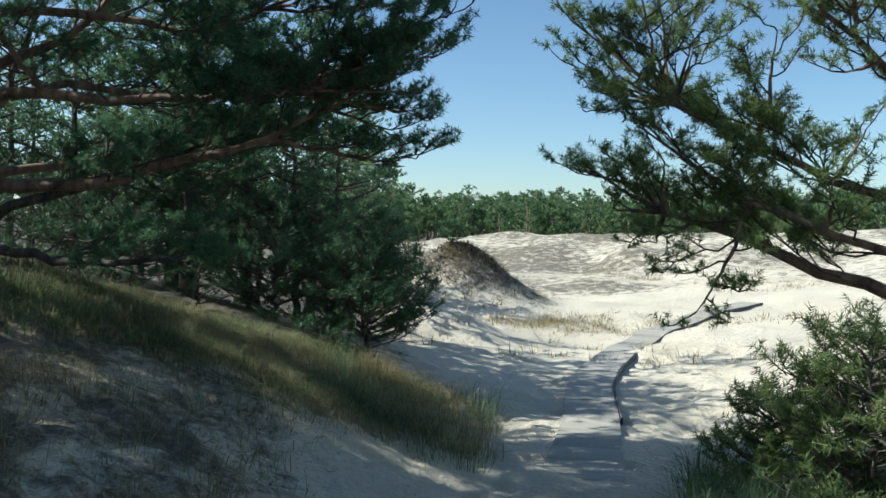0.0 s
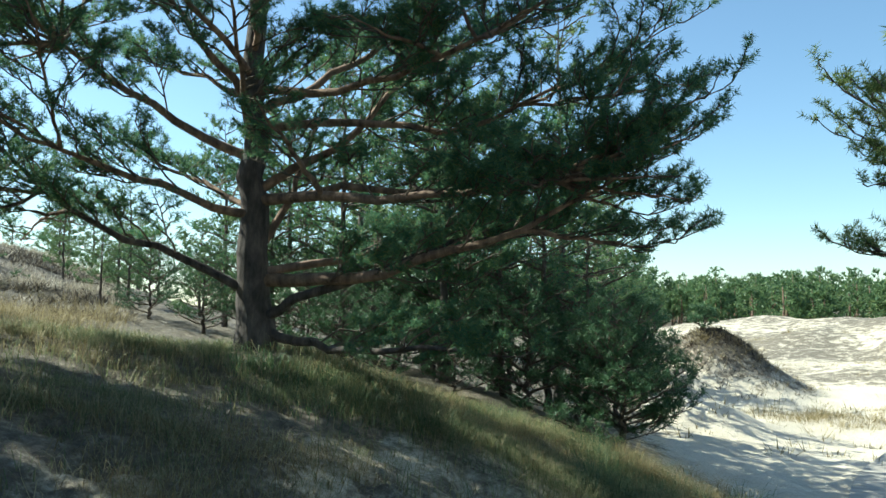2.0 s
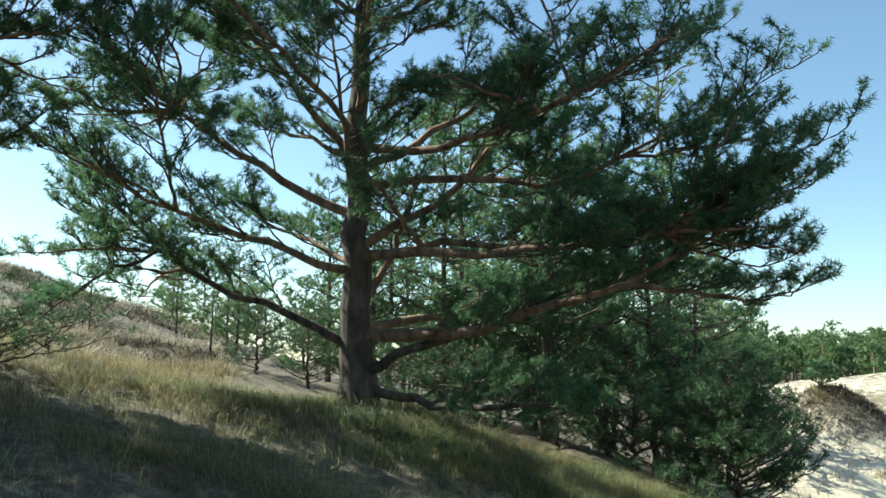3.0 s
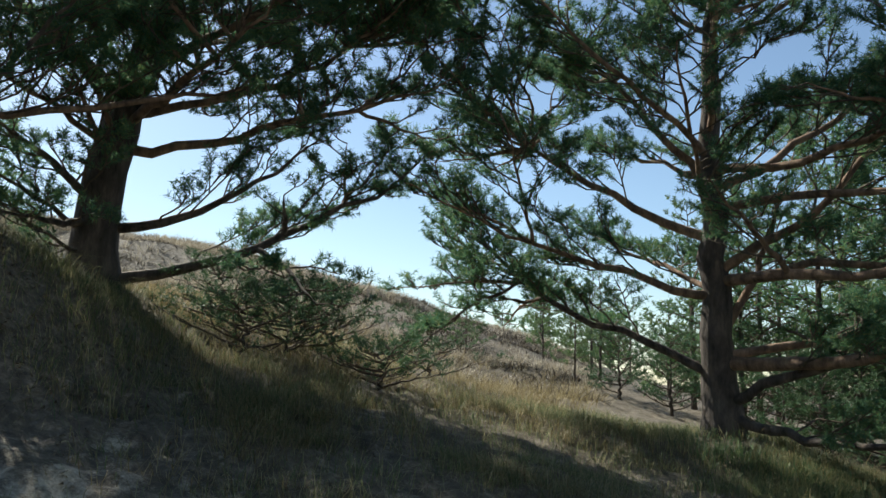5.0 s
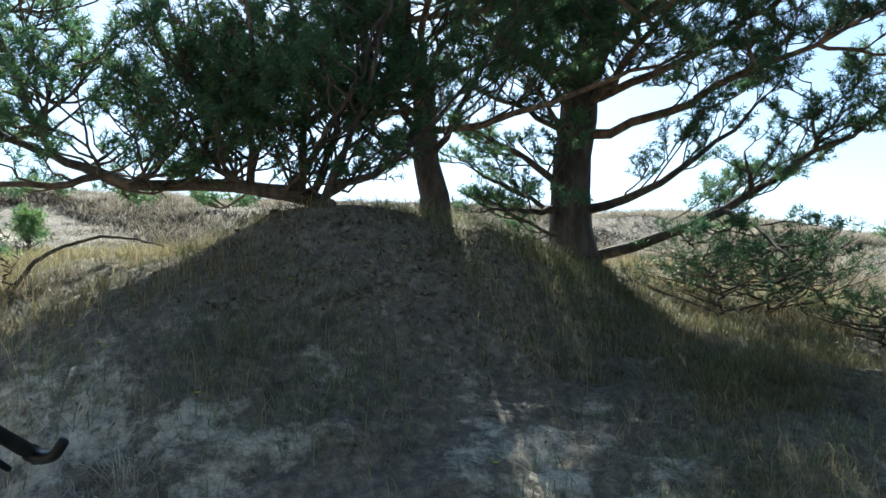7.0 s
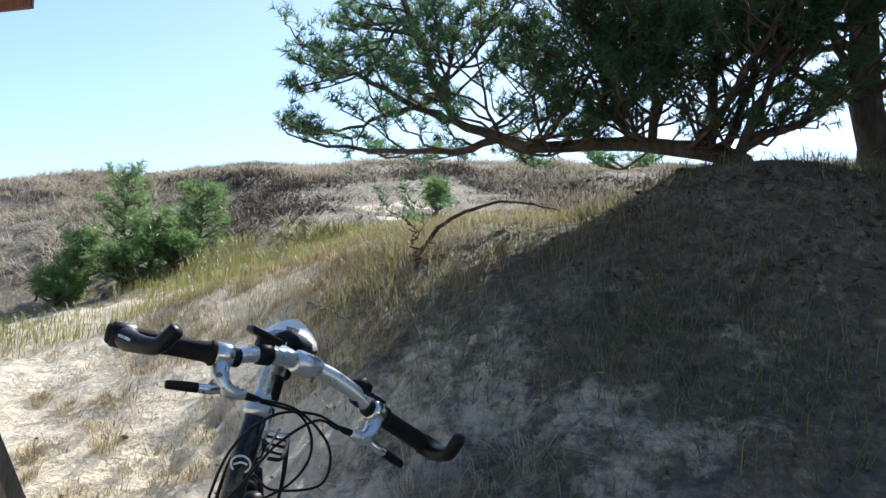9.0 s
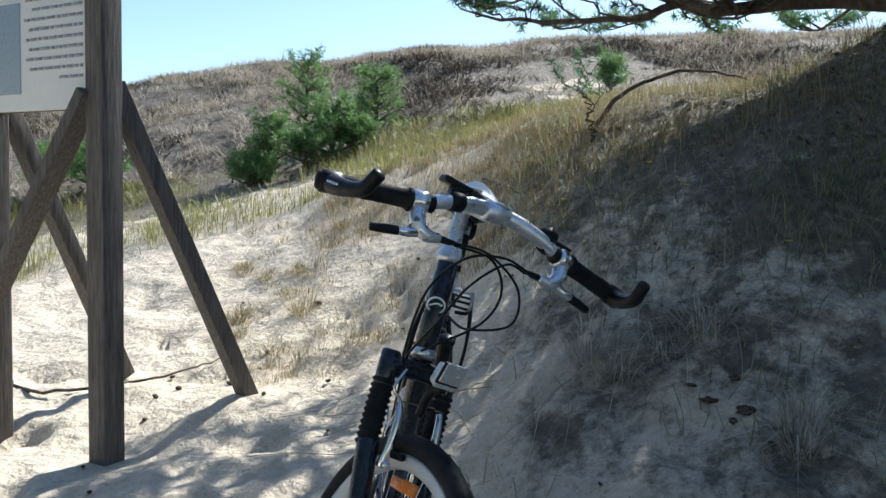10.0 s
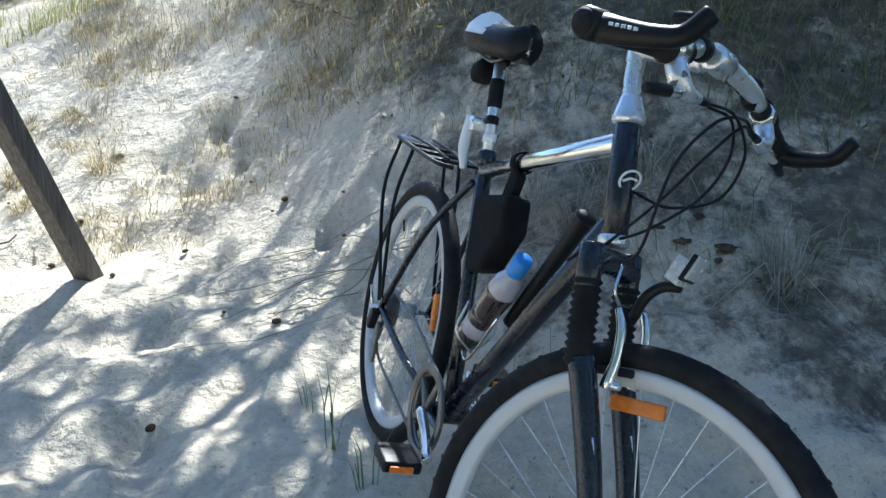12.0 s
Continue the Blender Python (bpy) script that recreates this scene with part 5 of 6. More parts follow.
rod("kickstand", (BB + Vector((-0.10, 0.05, 0.0)), (0.30, 0.12, 0.15), (0.26, 0.20, -0.045)), 0.008, STEEL)

# carrier
RACK_Z = 0.771
for s in (-1, 1):
    rod("rack_rail", ((0.17, s * 0.03, RACK_Z), (0.12, s * 0.065, RACK_Z), (-0.2, s * 0.065, RACK_Z), (-0.229, s * 0.055, RACK_Z)), 0.0055, BLACK)
    rod("rack_strut", ((-0.19, s * 0.065, RACK_Z), (-0.17, s * 0.085, 0.62), REAR + Vector((0.0, s * 0.075, 0.02))), 0.005, BLACK)
    rod("rack_strut", ((-0.06, s * 0.065, RACK_Z), (-0.05, s * 0.085, 0.62), REAR + Vector((0.01, s * 0.075, 0.03))), 0.005, BLACK)
rod("rack_edge", ((-0.229, -0.06, RACK_Z), (-0.229, 0.06, RACK_Z)), 0.0055, ALLOY)
for x in (-0.12, -0.02, 0.08):
    rod("rack_bar", ((x, -0.065, RACK_Z), (x, 0.065, RACK_Z)), 0.0045, BLACK)
for y in (-0.02, 0.02):
    rod("rack_spring", ((0.1, y, RACK_Z + 0.008), (-0.05, y * 1.3, RACK_Z + 0.015), (-0.215, y * 1.6, RACK_Z + 0.012)), 0.0035, BLACK)

# seat
POST = unit(np.array(SEAT - BB))
POST = Vector(POST)
rod("seat_post", (SEAT, SEAT + POST * 0.225), 0.0135, ALLOY, sides=16)
rod("post_sleeve", (SEAT + POST * 0.125, SEAT + POST * 0.185), 0.0165, RUBBER, sides=16)
rod("seat_clamp", (SEAT - POST * 0.005, SEAT + POST * 0.02), 0.021, PAINT, sides=16)
for k in (0.045, 0.085):
    rod("post_band", (SEAT + POST * k, SEAT + POST * (k + 0.016)), 0.0155, BLACK if k > 0.06 else WHITE, sides=16)
block("lock_bracket", (0.03, 0.045, 0.035), SEAT + POST * 0.075 + Vector((-0.028, -0.02, 0)), ALLOY)
rod("rear_light", (SEAT + POST * 0.09 + Vector((-0.045, -0.035, 0)), SEAT + POST * 0.02 + Vector((-0.05, -0.04, 0)), SEAT - POST * 0.03 + Vector((-0.045, -0.036, 0))), (0.011, 0.013, 0.008), WHITE, label="white slotted light body")
ST = SEAT + POST * 0.245


def saddle_mesh():
    """A padded saddle: broad rounded tail, narrow nose, domed top."""
    V, F = [], []
    n, k = 20, 14
    for i in range(n):
        u = i / (n - 1)
        x = -0.125 + 0.27 * u
        w = 0.074 * (1 - u) ** 0.55 * (1 - math.exp(-u * 14 - 0.35)) + 0.020 * min(1, u * 3) * (1 - max(0, u - 0.93) * 9)
        top = 0.028 + 0.016 * (1 - u) ** 2 - 0.012 * math.sin(u * 3.14)
        for j in range(k):
            a = math.pi * 2 * j / k
            y, z = math.cos(a) * w, math.sin(a)
            V.append((x, y, 1.55 * top * z if z > 0 else 0.048 * z * (1 if abs(y) > w * 0.6 else 0.6)))
    for i in range(n - 1):
        for j in range(k):
            F.append((i * k + j, i * k + (j + 1) % k, (i + 1) * k + (j + 1) % k, (i + 1) * k + j))
    V, F = np.array(V), np.array(F)
    V[-k:, 1:] *= 0.35
    V[:k, 1:] *= 0.5
    return V + np.array(ST + Vector((0.0, 0, 0.03))), F


V, F = saddle_mesh()
saddle = part("saddle", fast_mesh("saddle", V, F, [WHITE]), bicycle, "white and black padded saddle")
for nm in ("saddle_skirt", "saddle_nose"):
    c = np.array(ST + Vector((0, 0, 0.03)))
    at_ = np.array([V[f].mean(0) - c for f in F])
    wedge = at_[:, 0] > -0.035 + 1.1 * np.abs(at_[:, 1])
    sel = [f for f, p, w in zip(F, at_, wedge) if (w if nm == "saddle_nose" else (not w and p[2] < 0.004))]
    W = c + (V - c) * np.array([1.0, 1.03, 1.06]) + np.array([0, 0, 0.001])
    used = np.unique(np.array(sel))
    remap = {int(a): i for i, a in enumerate(used)}
    part(nm, fast_mesh(nm, W[used], np.array([[remap[int(a)] for a in f] for f in sel]), [BLACK]), saddle, "black vinyl panel")
for s in (-1, 1):
    rod("saddle_rail", (ST + Vector((0.11, s * 0.012, 0.015)), ST + Vector((0.04, s * 0.022, -0.015)), ST + Vector((-0.04, s * 0.022, -0.015)), ST + Vector((-0.09, s * 0.04, 0.015))), 0.0035, STEEL, saddle)
block("saddle_bag", (0.07, 0.055, 0.05), ST + Vector((-0.075, 0, -0.045)), CLOTH, None, None, (0, -20, 0), 0.4, "small black bag under the saddle")
rod("seat_head", (ST + Vector((0, -0.02, -0.012)), ST + Vector((0, 0.02, -0.012))), 0.012, BLACK)

# bag, bottle and pump in the frame
bm = bmesh.new()
corners = [(0.335, 0.748), (0.51, 0.79), (0.535, 0.715), (0.47, 0.615), (0.385, 0.585)]
lower = [bm.verts.new((x, -0.030, z)) for x, z in corners]
upper = [bm.verts.new((x, 0.030, z)) for x, z in corners]
bm.faces.new(lower)
bm.faces.new(upper[::-1])
for i in range(5):
    bm.faces.new((lower[i], upper[i], upper[(i + 1) % 5], lower[(i + 1) % 5]))
bmesh.ops.recalc_face_normals(bm, faces=bm.faces)
bmesh.ops.bevel(bm, geom=bm.edges[:], offset=0.02, segments=4, affect="EDGES", profile=0.6)
me = bpy.data.meshes.new("frame_bag")
bm.to_mesh(me)
bm.free()
me.materials.append(CLOTH)
bag = part("frame_bag", me, bicycle, "black nylon frame bag")
for x, z in ((0.475, 0.849),):
    ring_sweep("strap", [(0.0235, -0.011), (0.0235, 0.011), (0.0205, 0.011), (0.0205, -0.011)], CLOTH, bag, Matrix.Translation((x, 0, z)) @ Matrix.Rotation(radians(-16.8), 4, "Y") @ Matrix.Rotation(radians(-90), 4, "Z"), 24)
    block("strap_tab", (0.045, 0.02, 0.07), (x - 0.01, 0, z - 0.05), CLOTH, bag, None, (0, 12, 0))
b0, b1 = Vector((0.465, -0.012, 0.455)), Vector((0.632, -0.012, 0.70))
bd = (b1 - b0).normalized()
bottle = rod("bottle", (b0, b0 + bd * 0.02, b0 + bd * 0.10, b0 + bd * 0.115, b0 + bd * 0.19), (0.025, 0.030, 0.030, 0.027, 0.031), DRINK, sides=20, smooth=24, label="plastic bottle half full of brown drink")
rod("bottle_neck", (b0 + bd * 0.188, b0 + bd * 0.215, b0 + bd * 0.245), (0.0312, 0.028, 0.016), CLEAR, bottle, sides=20)
rod("bottle_label", (b0 + bd * 0.05, b0 + bd * 0.085), 0.0308, CLEAR, bottle, sides=20)
rod("bottle_cap", (b0 + bd * 0.245, b0 + bd * 0.285), 0.019, BLUE_CAP, bottle, sides=18, label="blue screw cap")
bn = Vector((-bd.z, 0, bd.x))
cage = rod("bottle_cage", (b0 + bd * 0.15 - bn * 0.042 + Vector((0, 0.0, 0)), b0 - bn * 0.042, b0 - bd * 0.015, b0 + bd * 0.01 + bn * 0.042, b0 + bd * 0.09 + bn * 0.045), 0.0035, CHROME, sides=8, smooth=24)
for s in (-1, 1):
    rod("cage_arm", (b0 + bd * 0.02 - bn * 0.042, b0 + bd * 0.05 - bn * 0.01 + Vector((0, s * 0.043, 0)), b0 + bd * 0.10 + bn * 0.03 + Vector((0, s * 0.03, 0))), 0.003, CHROME, cage, sides=8)
rod("pump", ((0.55, 0.035, 0.54), (0.70, 0.035, 0.775), (0.722, 0.035, 0.81)), (0.0165, 0.0165, 0.0195), BLACK, sides=16)

# handlebar
CLAMP = Vector((0.925, 0, 1.114))
rod("stem", (HTOP + HUP * 0.02, HTOP + HUP * 0.075, HTOP + HUP * 0.105 + HFW * 0.014, CLAMP - Vector((0.022, 0, 0.006))), (0.0150, 0.0150, 0.0185, 0.0175), ALLOY, turn=BAR_TURN, sides=18, smooth=24)
rod("stem_clamp", (CLAMP - side * 0.022, CLAMP + side * 0.022), 0.0215, ALLOY, turn=BAR_TURN, sides=20)
rod("clamp_bolt", (CLAMP + Vector((0.012, 0.014, 0.016)), CLAMP + Vector((0.014, 0.014, -0.024))), 0.004, STEEL, turn=BAR_TURN, sides=8)
half = [(0.929, 0.325, 1.052), (0.940, 0.24, 1.068), (0.949, 0.16, 1.081), (0.944, 0.105, 1.101), (0.930, 0.045, 1.113)]
bar = [(x, -y, z) for x, y, z in half] + [CLAMP] + half[::-1]
rod("handlebar", bar, (0.0118, 0.0122, 0.0135, 0.0150, 0.0155, 0.0150, 0.0135, 0.0122, 0.0118), ALLOY, turn=BAR_TURN, sides=16, smooth=60)
for s in (-1, 1):
    E, C = Vector((0.929, s * 0.320, 1.052)), Vector((0.949, s * 0.160, 1.081))
    d = (E - C).normalized()
    M = C + d * 0.016
    rod("grip", (M, M + d * 0.006, M + d * 0.014, M.lerp(E, 0.35), M.lerp(E, 0.7), E - d * 0.016), (0.0215, 0.0215, 0.0175, 0.0168, 0.0180, 0.0168), RUBBER, turn=BAR_TURN, sides=18, smooth=30, label="black rubber grip")
    horn = rod("bar_end", (E - d * 0.012, E + Vector((0.026, -s * 0.004, 0.0)), E + Vector((0.070, -s * 0.016, 0.006)), E + Vector((0.105, -s * 0.028, 0.018)), E + Vector((0.124, -s * 0.036, 0.050))), (0.0185, 0.0180, 0.0142, 0.0130, 0.0125), BLACK, turn=BAR_TURN, sides=18, smooth=40, label="curved black bar end")
    rod("end_clamp", (E - d * 0.018, E + d * 0.014), 0.0205, BLACK, horn, BAR_TURN, 18)
    rod("end_plug", (E + d * 0.012, E + d * 0.020), (0.0185, 0.0165), RUBBER, horn, BAR_TURN, 18)
    for k in range(5):
        block("bar_end_mark", (0.0058 - 0.001 * (k % 2), 0.0014, 0.0042), E + Vector((0.034 + 0.0075 * k, s * 0.0122 - s * 0.0019 * k, 0.003 + 0.0006 * k)), ALLOY, horn, BAR_TURN, (0, -6, -s * 14))
    lever = rod("brake_lever", (C + Vector((0.006, 0, -0.012)), C + Vector((0.020, -s * 0.004, -0.034)), C + Vector((0.030, -s * 0.022, -0.048)), C + Vector((0.032, -s * 0.050, -0.046))), (0.0150, 0.0155, 0.0130, 0.0085), ALLOY, turn=BAR_TURN, sides=14, smooth=20, label="silver brake lever")
    rod("lever_ring", (C - d * 0.013, C + d * 0.013), 0.0205, CHROME, lever, BAR_TURN, 20)
    rod("lever_band", (C - d * 0.026, C - d * 0.016), 0.0165, BLACK, lever, BAR_TURN, 18)
    rod("pivot", (C + Vector((0.030, s * 0.002, -0.026)), C + Vector((0.016, s * 0.006, -0.056))), 0.0055, STEEL, lever, BAR_TURN, 10)
    rod("lever_blade", (C + Vector((0.026, -s * 0.012, -0.048)), C + Vector((0.034, s * 0.014, -0.056)), C + Vector((0.034, s * 0.042, -0.061)), C + Vector((0.032, s * 0.072, -0.069))), (0.0095, 0.0085, 0.0068, 0.0062), CHROME, lever, BAR_TURN, 12, 20)
    rod("lever_tip", (C + Vector((0.034, s * 0.030, -0.059)), C + Vector((0.0335, s * 0.055, -0.0645)), C + Vector((0.032, s * 0.078, -0.070))), (0.0085, 0.0085, 0.0072), BLACK, lever, BAR_TURN, 12)
    rod("adjuster", (C + Vector((0.032, -s * 0.048, -0.046)), C + Vector((0.034, -s * 0.068, -0.045)), C + Vector((0.035, -s * 0.078, -0.043))), (0.0072, 0.0062, 0.0042), BLACK, lever, BAR_TURN, 10)
bell = rod("bell_base", ((0.940, 0.112, 1.099), (0.939, 0.128, 1.094)), 0.0185, BLACK, turn=BAR_TURN, sides=16)
rod("bell", ((0.926, 0.124, 1.106), (0.923, 0.124, 1.120), (0.921, 0.124, 1.128)), (0.0215, 0.0210, 0.0120), BLACK, bell, BAR_TURN, 20, 16, "small black bell")
rod("bell_lever", ((0.934, 0.138, 1.108), (0.945, 0.158, 1.106), (0.950, 0.170, 1.104)), (0.0045, 0.0038, 0.003), BLACK, bell, BAR_TURN, 8)
mount = block("lamp_mount", (0.034, 0.062, 0.013), (0.914, -0.092, 1.134), BLACK, None, BAR_TURN, (-6, -8, 0), 0.35, "black lamp mount")
block("mount_foot", (0.024, 0.030, 0.018), (0.926, -0.090, 1.122), BLACK, mount, BAR_TURN, (0, -8, 0), 0.3)
rod("mount_band", ((0.943, -0.102, 1.103), (0.939, -0.080, 1.107)), 0.0185, BLACK, mount, BAR_TURN, 16)
# cables
CB = BAR_TURN
noodle = WHEEL_TURN @ (bx - side * 0.05 + HUP * 0.06)
cables = (
    [CB @ Vector((0.984, 0.084, 1.038)), CB @ Vector((0.990, 0.02, 1.046)), CB @ Vector((0.988, -0.05, 1.020)), CB @ Vector((0.978, -0.090, 0.94)), WHEEL_TURN @ Vector((0.975, -0.090, 0.82)), noodle],
    [CB @ Vector((0.984, -0.084, 1.038)), CB @ Vector((0.992, -0.01, 1.042)), CB @ Vector((0.990, 0.075, 1.00)), CB @ Vector((0.965, 0.105, 0.93)), CB @ Vector((0.925, 0.045, 0.888)), (0.86, 0.030, 0.885), (0.83, 0.022, 0.885)],
    [CB @ Vector((0.983, -0.080, 1.034)), CB @ Vector((0.985, 0.00, 1.035)), CB @ Vector((0.980, 0.050, 0.985)), CB @ Vector((0.962, 0.048, 0.915)), (0.925, 0.015, 0.835), (0.862, -0.024, 0.79), (0.80, -0.022, 0.745)],
    [CB @ Vector((0.983, 0.080, 1.034)), CB @ Vector((0.988, 0.03, 1.036)), CB @ Vector((0.978, -0.015, 0.975)), CB @ Vector((0.945, -0.028, 0.89)), (0.905, -0.028, 0.80), (0.84, -0.026, 0.752)],
)
for c in cables:
    rod("cable", c, 0.0026, BLACK, sides=6, smooth=70)

# ---- information board ----
def wood_mat(name, a, b_, c):
    m, nt, b = material(name, 0.8)
    grain = noise_tex(nt, 14, 6, 0.65, stretch=(6, 6, 0.5))
    tone = ramp(nt, rand_out(nt, "Random"), [(0, (0.8, 0.8, 0.8)), (1, (1.1, 1.08, 1.05))])
    nt.links.new(mix(nt, 1.0, ramp(nt, grain, [(0.3, a), (0.5, b_), (0.72, c)]), tone, "MULTIPLY"), b.inputs["Base Color"])
    bump(nt, b, grain, 0.5, 0.006)
    return m


WOOD = wood_mat("weathered stained wood", (0.055, 0.050, 0.047), (0.120, 0.106, 0.097), (0.205, 0.182, 0.166))
ROOF_WOOD = wood_mat("red-brown stained wood", (0.12, 0.055, 0.03), (0.22, 0.10, 0.055), (0.30, 0.15, 0.09))
SHEET = plain("printed white sheet", (0.74, 0.76, 0.75), 0.35, 0, 0.08)
PRINT_INK = plain("grey print", (0.34, 0.36, 0.39), 0.4, 0, 0.05)
PHOTO = plain("blue photograph", (0.12, 0.22, 0.34), 0.3, 0, 0.1)
PHOTO_LOW = plain("pale blue photograph", (0.30, 0.38, 0.46), 0.3, 0, 0.1)
TEAL = plain("teal print", (0.05, 0.35, 0.36), 0.4, 0, 0.05)
SX, SY, SW = -2.74, -2.92, 0.78
sign = thing("information_board", (SX, SY, 0.45), "wooden information board on posts with slanting back legs", "sign")


def beam(name, p, q, size, mat, parent, label=""):
    """A squared timber from p to q."""
    p, q = Vector(p), Vector(q)
    me_ob = block(name, (size[0], size[1], (q - p).length), (0, 0, 0), mat, parent, Matrix.Translation((p + q) / 2) @ (q - p).to_track_quat("Z", "Y").to_matrix().to_4x4(), (0, 0, 0), 0.06, label)
    return me_ob


for k in (0, 1):
    y = -k * SW
    beam("post", (0, y, -0.25), (0, y, 2.75), (0.105, 0.105), WOOD, sign)
    beam("back_leg", (-0.73, y + (0.14 if k == 0 else 0.02), -0.05 + 0.2), (-0.045, y, 1.62), (0.085, 0.075), WOOD, sign)
beam("brace", (0.03, -0.05, 1.58), (0.03, -SW + 0.02, 0.64), (0.10, 0.055), WOOD, sign)
panel = block("panel", (0.025, SW - 0.11, 1.02), (0.018, -SW / 2, 2.025), SHEET, sign, None, (0, 0, 0), 0.1, "white printed panel")
px = 0.0325
text_rng = np.random.default_rng(6)


def text_line(y0, y1, z, tall):
    """One line of unreadable print: a row of short bars."""
    V, F, y = [], [], y0
    while y - 0.02 > y1:
        w = min(text_rng.uniform(0.018, 0.06), y - y1)
        box = np.array([(x, a, b) for x in (px - 0.001, px + 0.001) for a in (y, y - w) for b in (z - tall / 2, z + tall / 2)])
        F += [[len(V) + c for c in f] for f in ((4, 6, 7, 5), (0, 1, 3, 2), (0, 4, 5, 1), (2, 3, 7, 6), (1, 5, 7, 3), (0, 2, 6, 4))]
        V += list(box)
        y -= w + 0.009
    ob = part("text_line", fast_mesh("text_line", np.array(V), np.array(F), [PRINT_INK], False), panel)
    return ob


for k in range(19):
    z = 2.46 - k * 0.043 - (0.035 if k > 9 else 0)
    text_line(-0.09, -SW + 0.30 + (0.0, 0.02, 0.01, 0.03)[k % 4] + (0.2 if k in (9, 18) else 0), z, 0.013)
block("photo", (0.002, 0.17, 0.42), (px, -SW + 0.185, 2.27), PHOTO, panel)
block("photo", (0.002, 0.17, 0.40), (px, -SW + 0.185, 1.79), PHOTO_LOW, panel)
ring_sweep("round_mark", [(0.028, 0.0), (0.028, 0.002), (0.001, 0.002), (0.001, 0.0)], TEAL, panel, Matrix.Translation((px + 0.001, -0.105, 1.575)) @ Matrix.Rotation(radians(-90), 4, "Z"), 28)
beam("rail", (-0.012, -0.053, 1.53), (-0.012, -SW + 0.053, 1.53), (0.05, 0.03), WOOD, sign)
beam("rail", (0.0, 0, 2.57), (0.0, -SW, 2.57), (0.06, 0.06), WOOD, sign)
for s in (-1, 1):
    for k in range(4):
        x = s * (0.06 + 0.11 * k)
        beam("roof_board", (x, 0.28, 2.80 - 0.085 * k), (x, -SW - 0.28, 2.80 - 0.085 * k), (0.022, 0.125), ROOF_WOOD, sign)

# ---- boardwalk ----
PLANK = wood_mat("grey sanded boards", (0.30, 0.27, 0.23), (0.42, 0.38, 0.33), (0.50, 0.46, 0.40))
boardwalk = thing("boardwalk", (0, 0, 0), "narrow grey boardwalk half covered with sand", "boardwalk", kind="structure")
line = curve_pts([(1.15, 6.6, 0), (1.75, 9.6, 0), (2.25, 12.4, 0), (3.2, 15.6, 0), (4.6, 18.8, 0), (6.6, 22.2, 0), (9.5, 25.5, 0)], 200)
seg = np.concatenate([[0], np.cumsum(np.linalg.norm(np.diff(line, axis=0), axis=1))])
plank_mesh = None
bm = bmesh.new()
bmesh.ops.create_cube(bm, size=1)
bmesh.ops.scale(bm, vec=(0.66, 0.138, 0.04), verts=bm.verts)
bmesh.ops.bevel(bm, geom=bm.edges[:], offset=0.004, segments=1, affect="EDGES")
plank_mesh = bpy.data.meshes.new("plank")
bm.to_mesh(plank_mesh)
bm.free()
plank_mesh.materials.append(PLANK)
prng = np.random.default_rng(3)
edge = {-1: [], 1: []}
for s in np.arange(0, seg[-1], 0.142):
    x, y = np.interp(s, seg, line[:, 0]), np.interp(s, seg, line[:, 1])
    x2, y2 = np.interp(s + 0.1, seg, line[:, 0]), np.interp(s + 0.1, seg, line[:, 1])
    a = math.atan2(y2 - y, x2 - x) - math.pi / 2
    lift = -0.012 + 0.05 * min(1, s / 5)
    around = np.linspace(-0.9, 0.9, 13)
    z = float(np.mean(height(np.interp(s + around, seg, line[:, 0]), np.interp(s + around, seg, line[:, 1])))) + lift + 0.012
    ob = new("plank", plank_mesh)
    ob.parent = boardwalk
    ob.matrix_world = pose(x, y, z, prng.normal() * 0.4, prng.normal() * 0.4, math.degrees(a) + prng.normal() * 0.3)
    for e in (-1, 1):
        edge[e].append((x + math.cos(a) * 0.345 * e, y + math.sin(a) * 0.345 * e, z + 0.005))
for e in (1,):
    pts = np.array(edge[e])[(22 if e == 1 else 30) :: 3]
    V = np.vstack([pts + [0, 0, dz] + np.array([0.02 * e * k, 0, 0]) for k, dz in ((0, 0.03), (1, 0.03), (1, -0.16), (0, -0.16))])
    n = len(pts)
    F = np.array([[a * n + i, a * n + i + 1, ((a + 1) % 4) * n + i + 1, ((a + 1) % 4) * n + i] for a in range(4) for i in range(n - 1)])
    part("edge_board", fast_mesh("edge_board", V, F, [WOOD], False), boardwalk, "dark upright edge board")

# ---- small things on the sand ----
CONE = plain("pine cone", (0.055, 0.035, 0.022), 0.9, 0, 0.3)
bm = bmesh.new()
bmesh.ops.create_icosphere(bm, subdivisions=2, radius=0.022)
for v in bm.verts:
    v.co *= 1 + 0.22 * noise.noise(v.co * 160)
    v.co.z *= 0.75
    v.co.x *= 1.35
cone_mesh = bpy.data.meshes.new("pine_cone")
bm.to_mesh(cone_mesh)
bm.free()
cone_mesh.materials.append(CONE)
crng = np.random.default_rng(14)
spots = [(-4.0, -2.13), (-3.3, -3.25), (-3.5, -3.3), (-3.62, -3.05), (-3.1, -3.1), (-3.75, -2.5), (-3.2, -1.9), (-3.6, -1.75), (-4.3, -2.4)]
for k in range(30):
    h, r = math.radians(crng.uniform(95, 146)), crng.uniform(2.2, 6.2)
    spots.append((-math.sin(h) * r, math.cos(h) * r))
